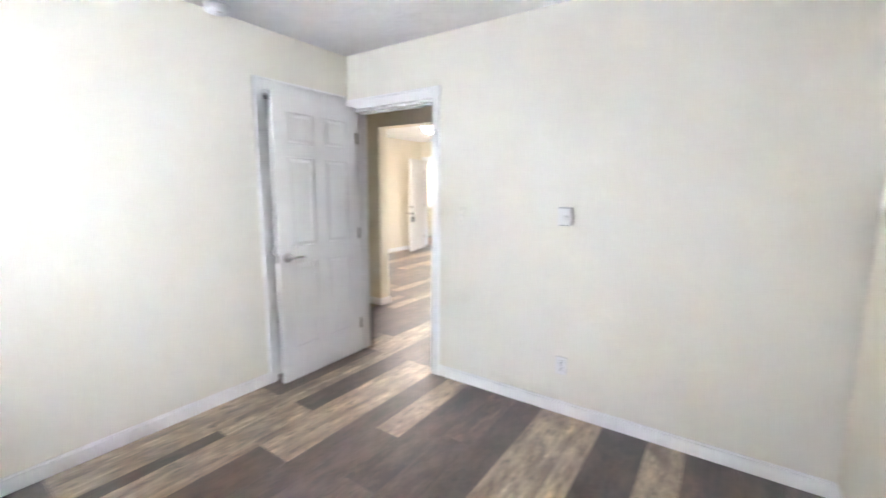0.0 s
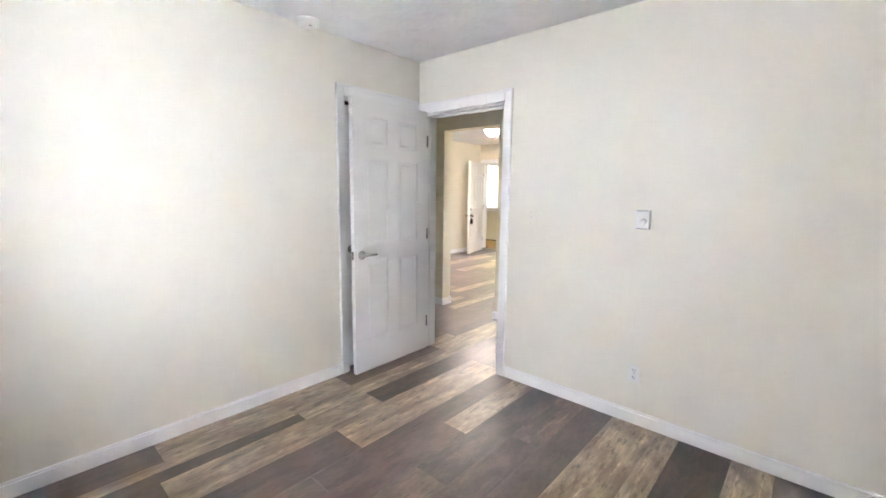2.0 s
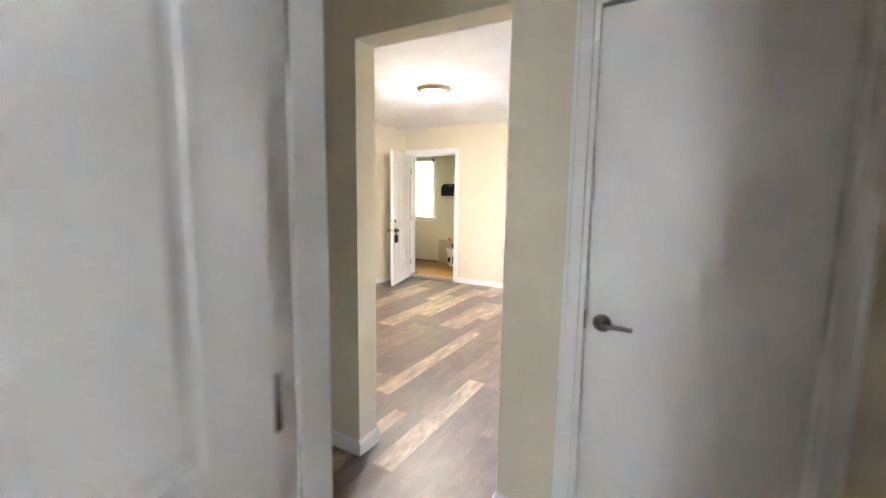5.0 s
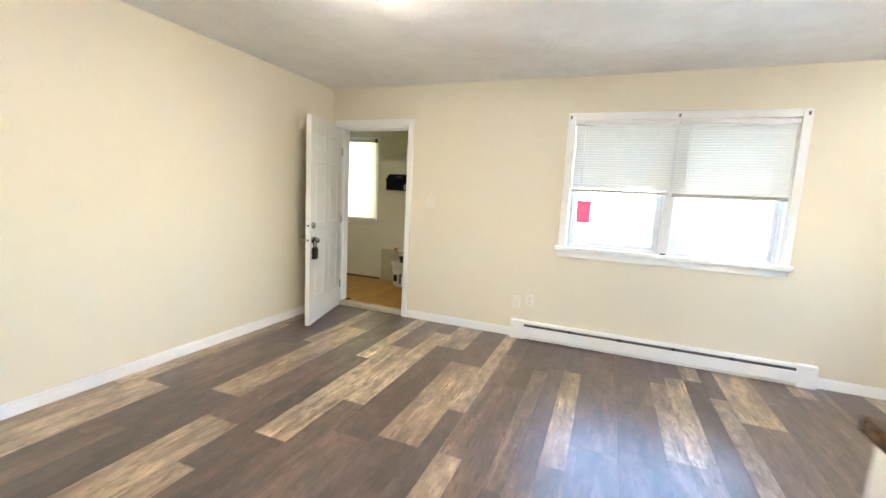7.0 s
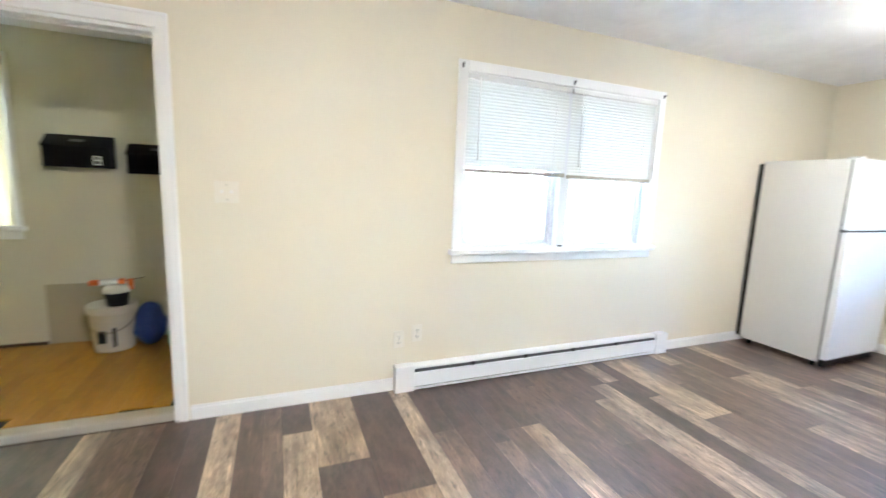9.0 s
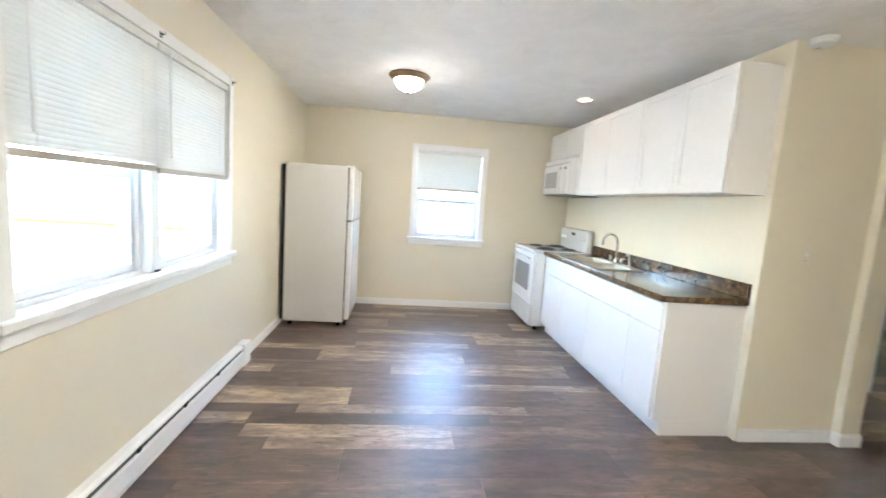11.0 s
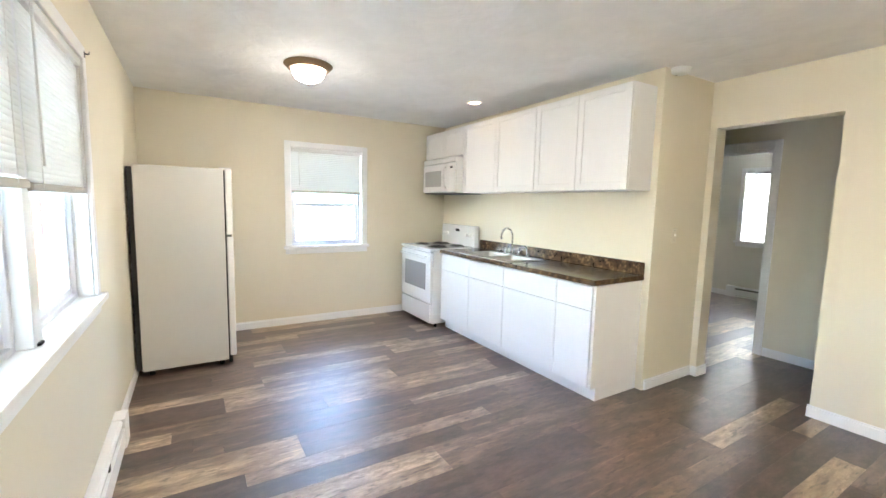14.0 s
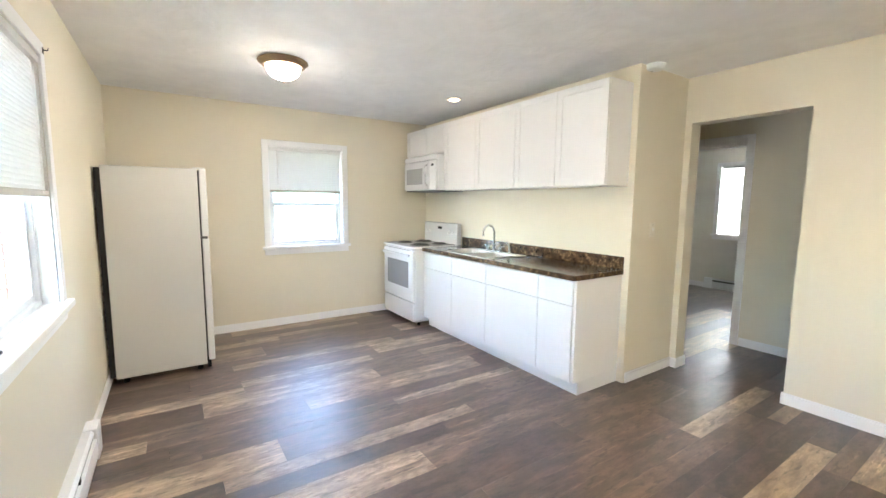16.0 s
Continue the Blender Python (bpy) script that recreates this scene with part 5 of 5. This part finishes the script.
# living room and hall: boards by column from START, each column cut into two widths where the floor shows it
LIVING = {
    -6: (0.0, "m7.54 t6.02 d4.5 m", ""),
    -5: (0.55, "d7.30 m5.79 t4.3 m", "d7.31 d5.79 t4.3 d"),
    -4: (0.51, "t6.95 d5.43 t3.9 d", "m7.30 t5.78 d4.3 m"),
    -3: (0.38, "m7.30 t5.78 d4.3 m", "d7.82 t6.30 m4.78 d"),
    -2: (0.0, "t7.50 d5.98 m4.46 d", ""),
    -1: (0.0, "d7.22 t6.05 d4.79 t", ""),
    0: (0.45, "t6.50 d4.80 m3.6 d", "d7.59 m6.06 t4.54 d"),
    1: (0.6, "d7.00 m5.48 d3.96 m", "d7.40 m5.90 d4.4 t"),
    2: (0.48, "d7.49 m5.96 m4.44 d", "d7.49 t6.20 m5.04 p3.9 d"),
    3: (0.0, "m7.90 m6.45 m4.98 d", ""),
    4: (0.0, "m7.17 d5.65 m4.42 d3.2 m", ""),
    5: (0.45, "m7.60 p6.55 m5.03 d3.20 t", "d7.77 p6.55 m5.10 d3.85 t"),
    6: (0.54, "p7.78 d6.28 m4.76 m3.9 t", "d7.52 p6.00 m4.5 d"),
    7: (0.0, "t7.21 m5.70 m", ""),
    8: (0.4, "m7.60 m6.40 p5.30 m", "d7.75 m6.20 m"),
    9: (0.57, "t7.86 m6.94 p5.45 d", "m6.94 p5.42 d"),
    10: (0.0, "d7.56 p6.30 m5.2 d", ""),
    11: (0.5, "p7.28 m5.76 p", "m7.28 p6.20 m5.3 d"),
    12: (0.0, "d7.62 m6.10 p", ""),
    13: (0.5, "m7.30 p5.80 m", "m7.00 m5.60 d"),
    14: (0.0, "p7.00 m5.60 p", ""),
    15: (0.5, "m7.40 m5.90 d", "p6.80 m5.50 d"),
    16: (0.4, "d7.10 p5.90 d", "d7.40 d5.90 m"),
    17: (0.0, "d7.20 t5.60 d", ""),
}
for k in range(-9, 18):
    x, xe = max(START + k * PW_, WEST), min(START + (k + 1) * PW_, EAST)
    n, q = NORTH + 0.004, HALL_S - 0.06
    share, west, east = LIVING.get(k, (rng.choice((0.0, 0.4, 0.55)), any_run(n, q), any_run(n, q)))
    cut = x + (xe - x) * share if share else xe
    strip(x, cut, n, q, west)
    strip(cut, xe, n, q, east)

# bedroom: boards of several widths side by side
BEDROOM = ("-2.44 m1.90 t0.75 d", "-2.36 t1.43 t0.2 m", "-2.27 t1.45 d0.30 t", "-2.09 d1.905 t0.69 d", "-2.03 t1.51 t0.69 d", "-1.79 t1.51 d0.10 m", "-1.63 d1.20 m",
           "-1.46 t2.00 d0.70 m", "-1.26 d1.60 m", "-1.08 m2.17 d0.80 m", "-0.90 d1.40 m", "-0.64 t1.60 m", "-0.53 t1.10 d", "-0.28 d1.70 t", "-0.10 t1.80 m", "0.14 m1.20 d", "0.32 d1.60 t", "0.495 m1.40 d")
x = BED_W
for row in BEDROOM:
    edge, run = row.split(" ", 1)
    strip(x, float(edge), HALL_S - 0.06, SOUTH, run)
    x = float(edge)
strip(BED_W - 0.80, BED_W, HALL_S - 0.06, SOUTH, "m1.2 d")
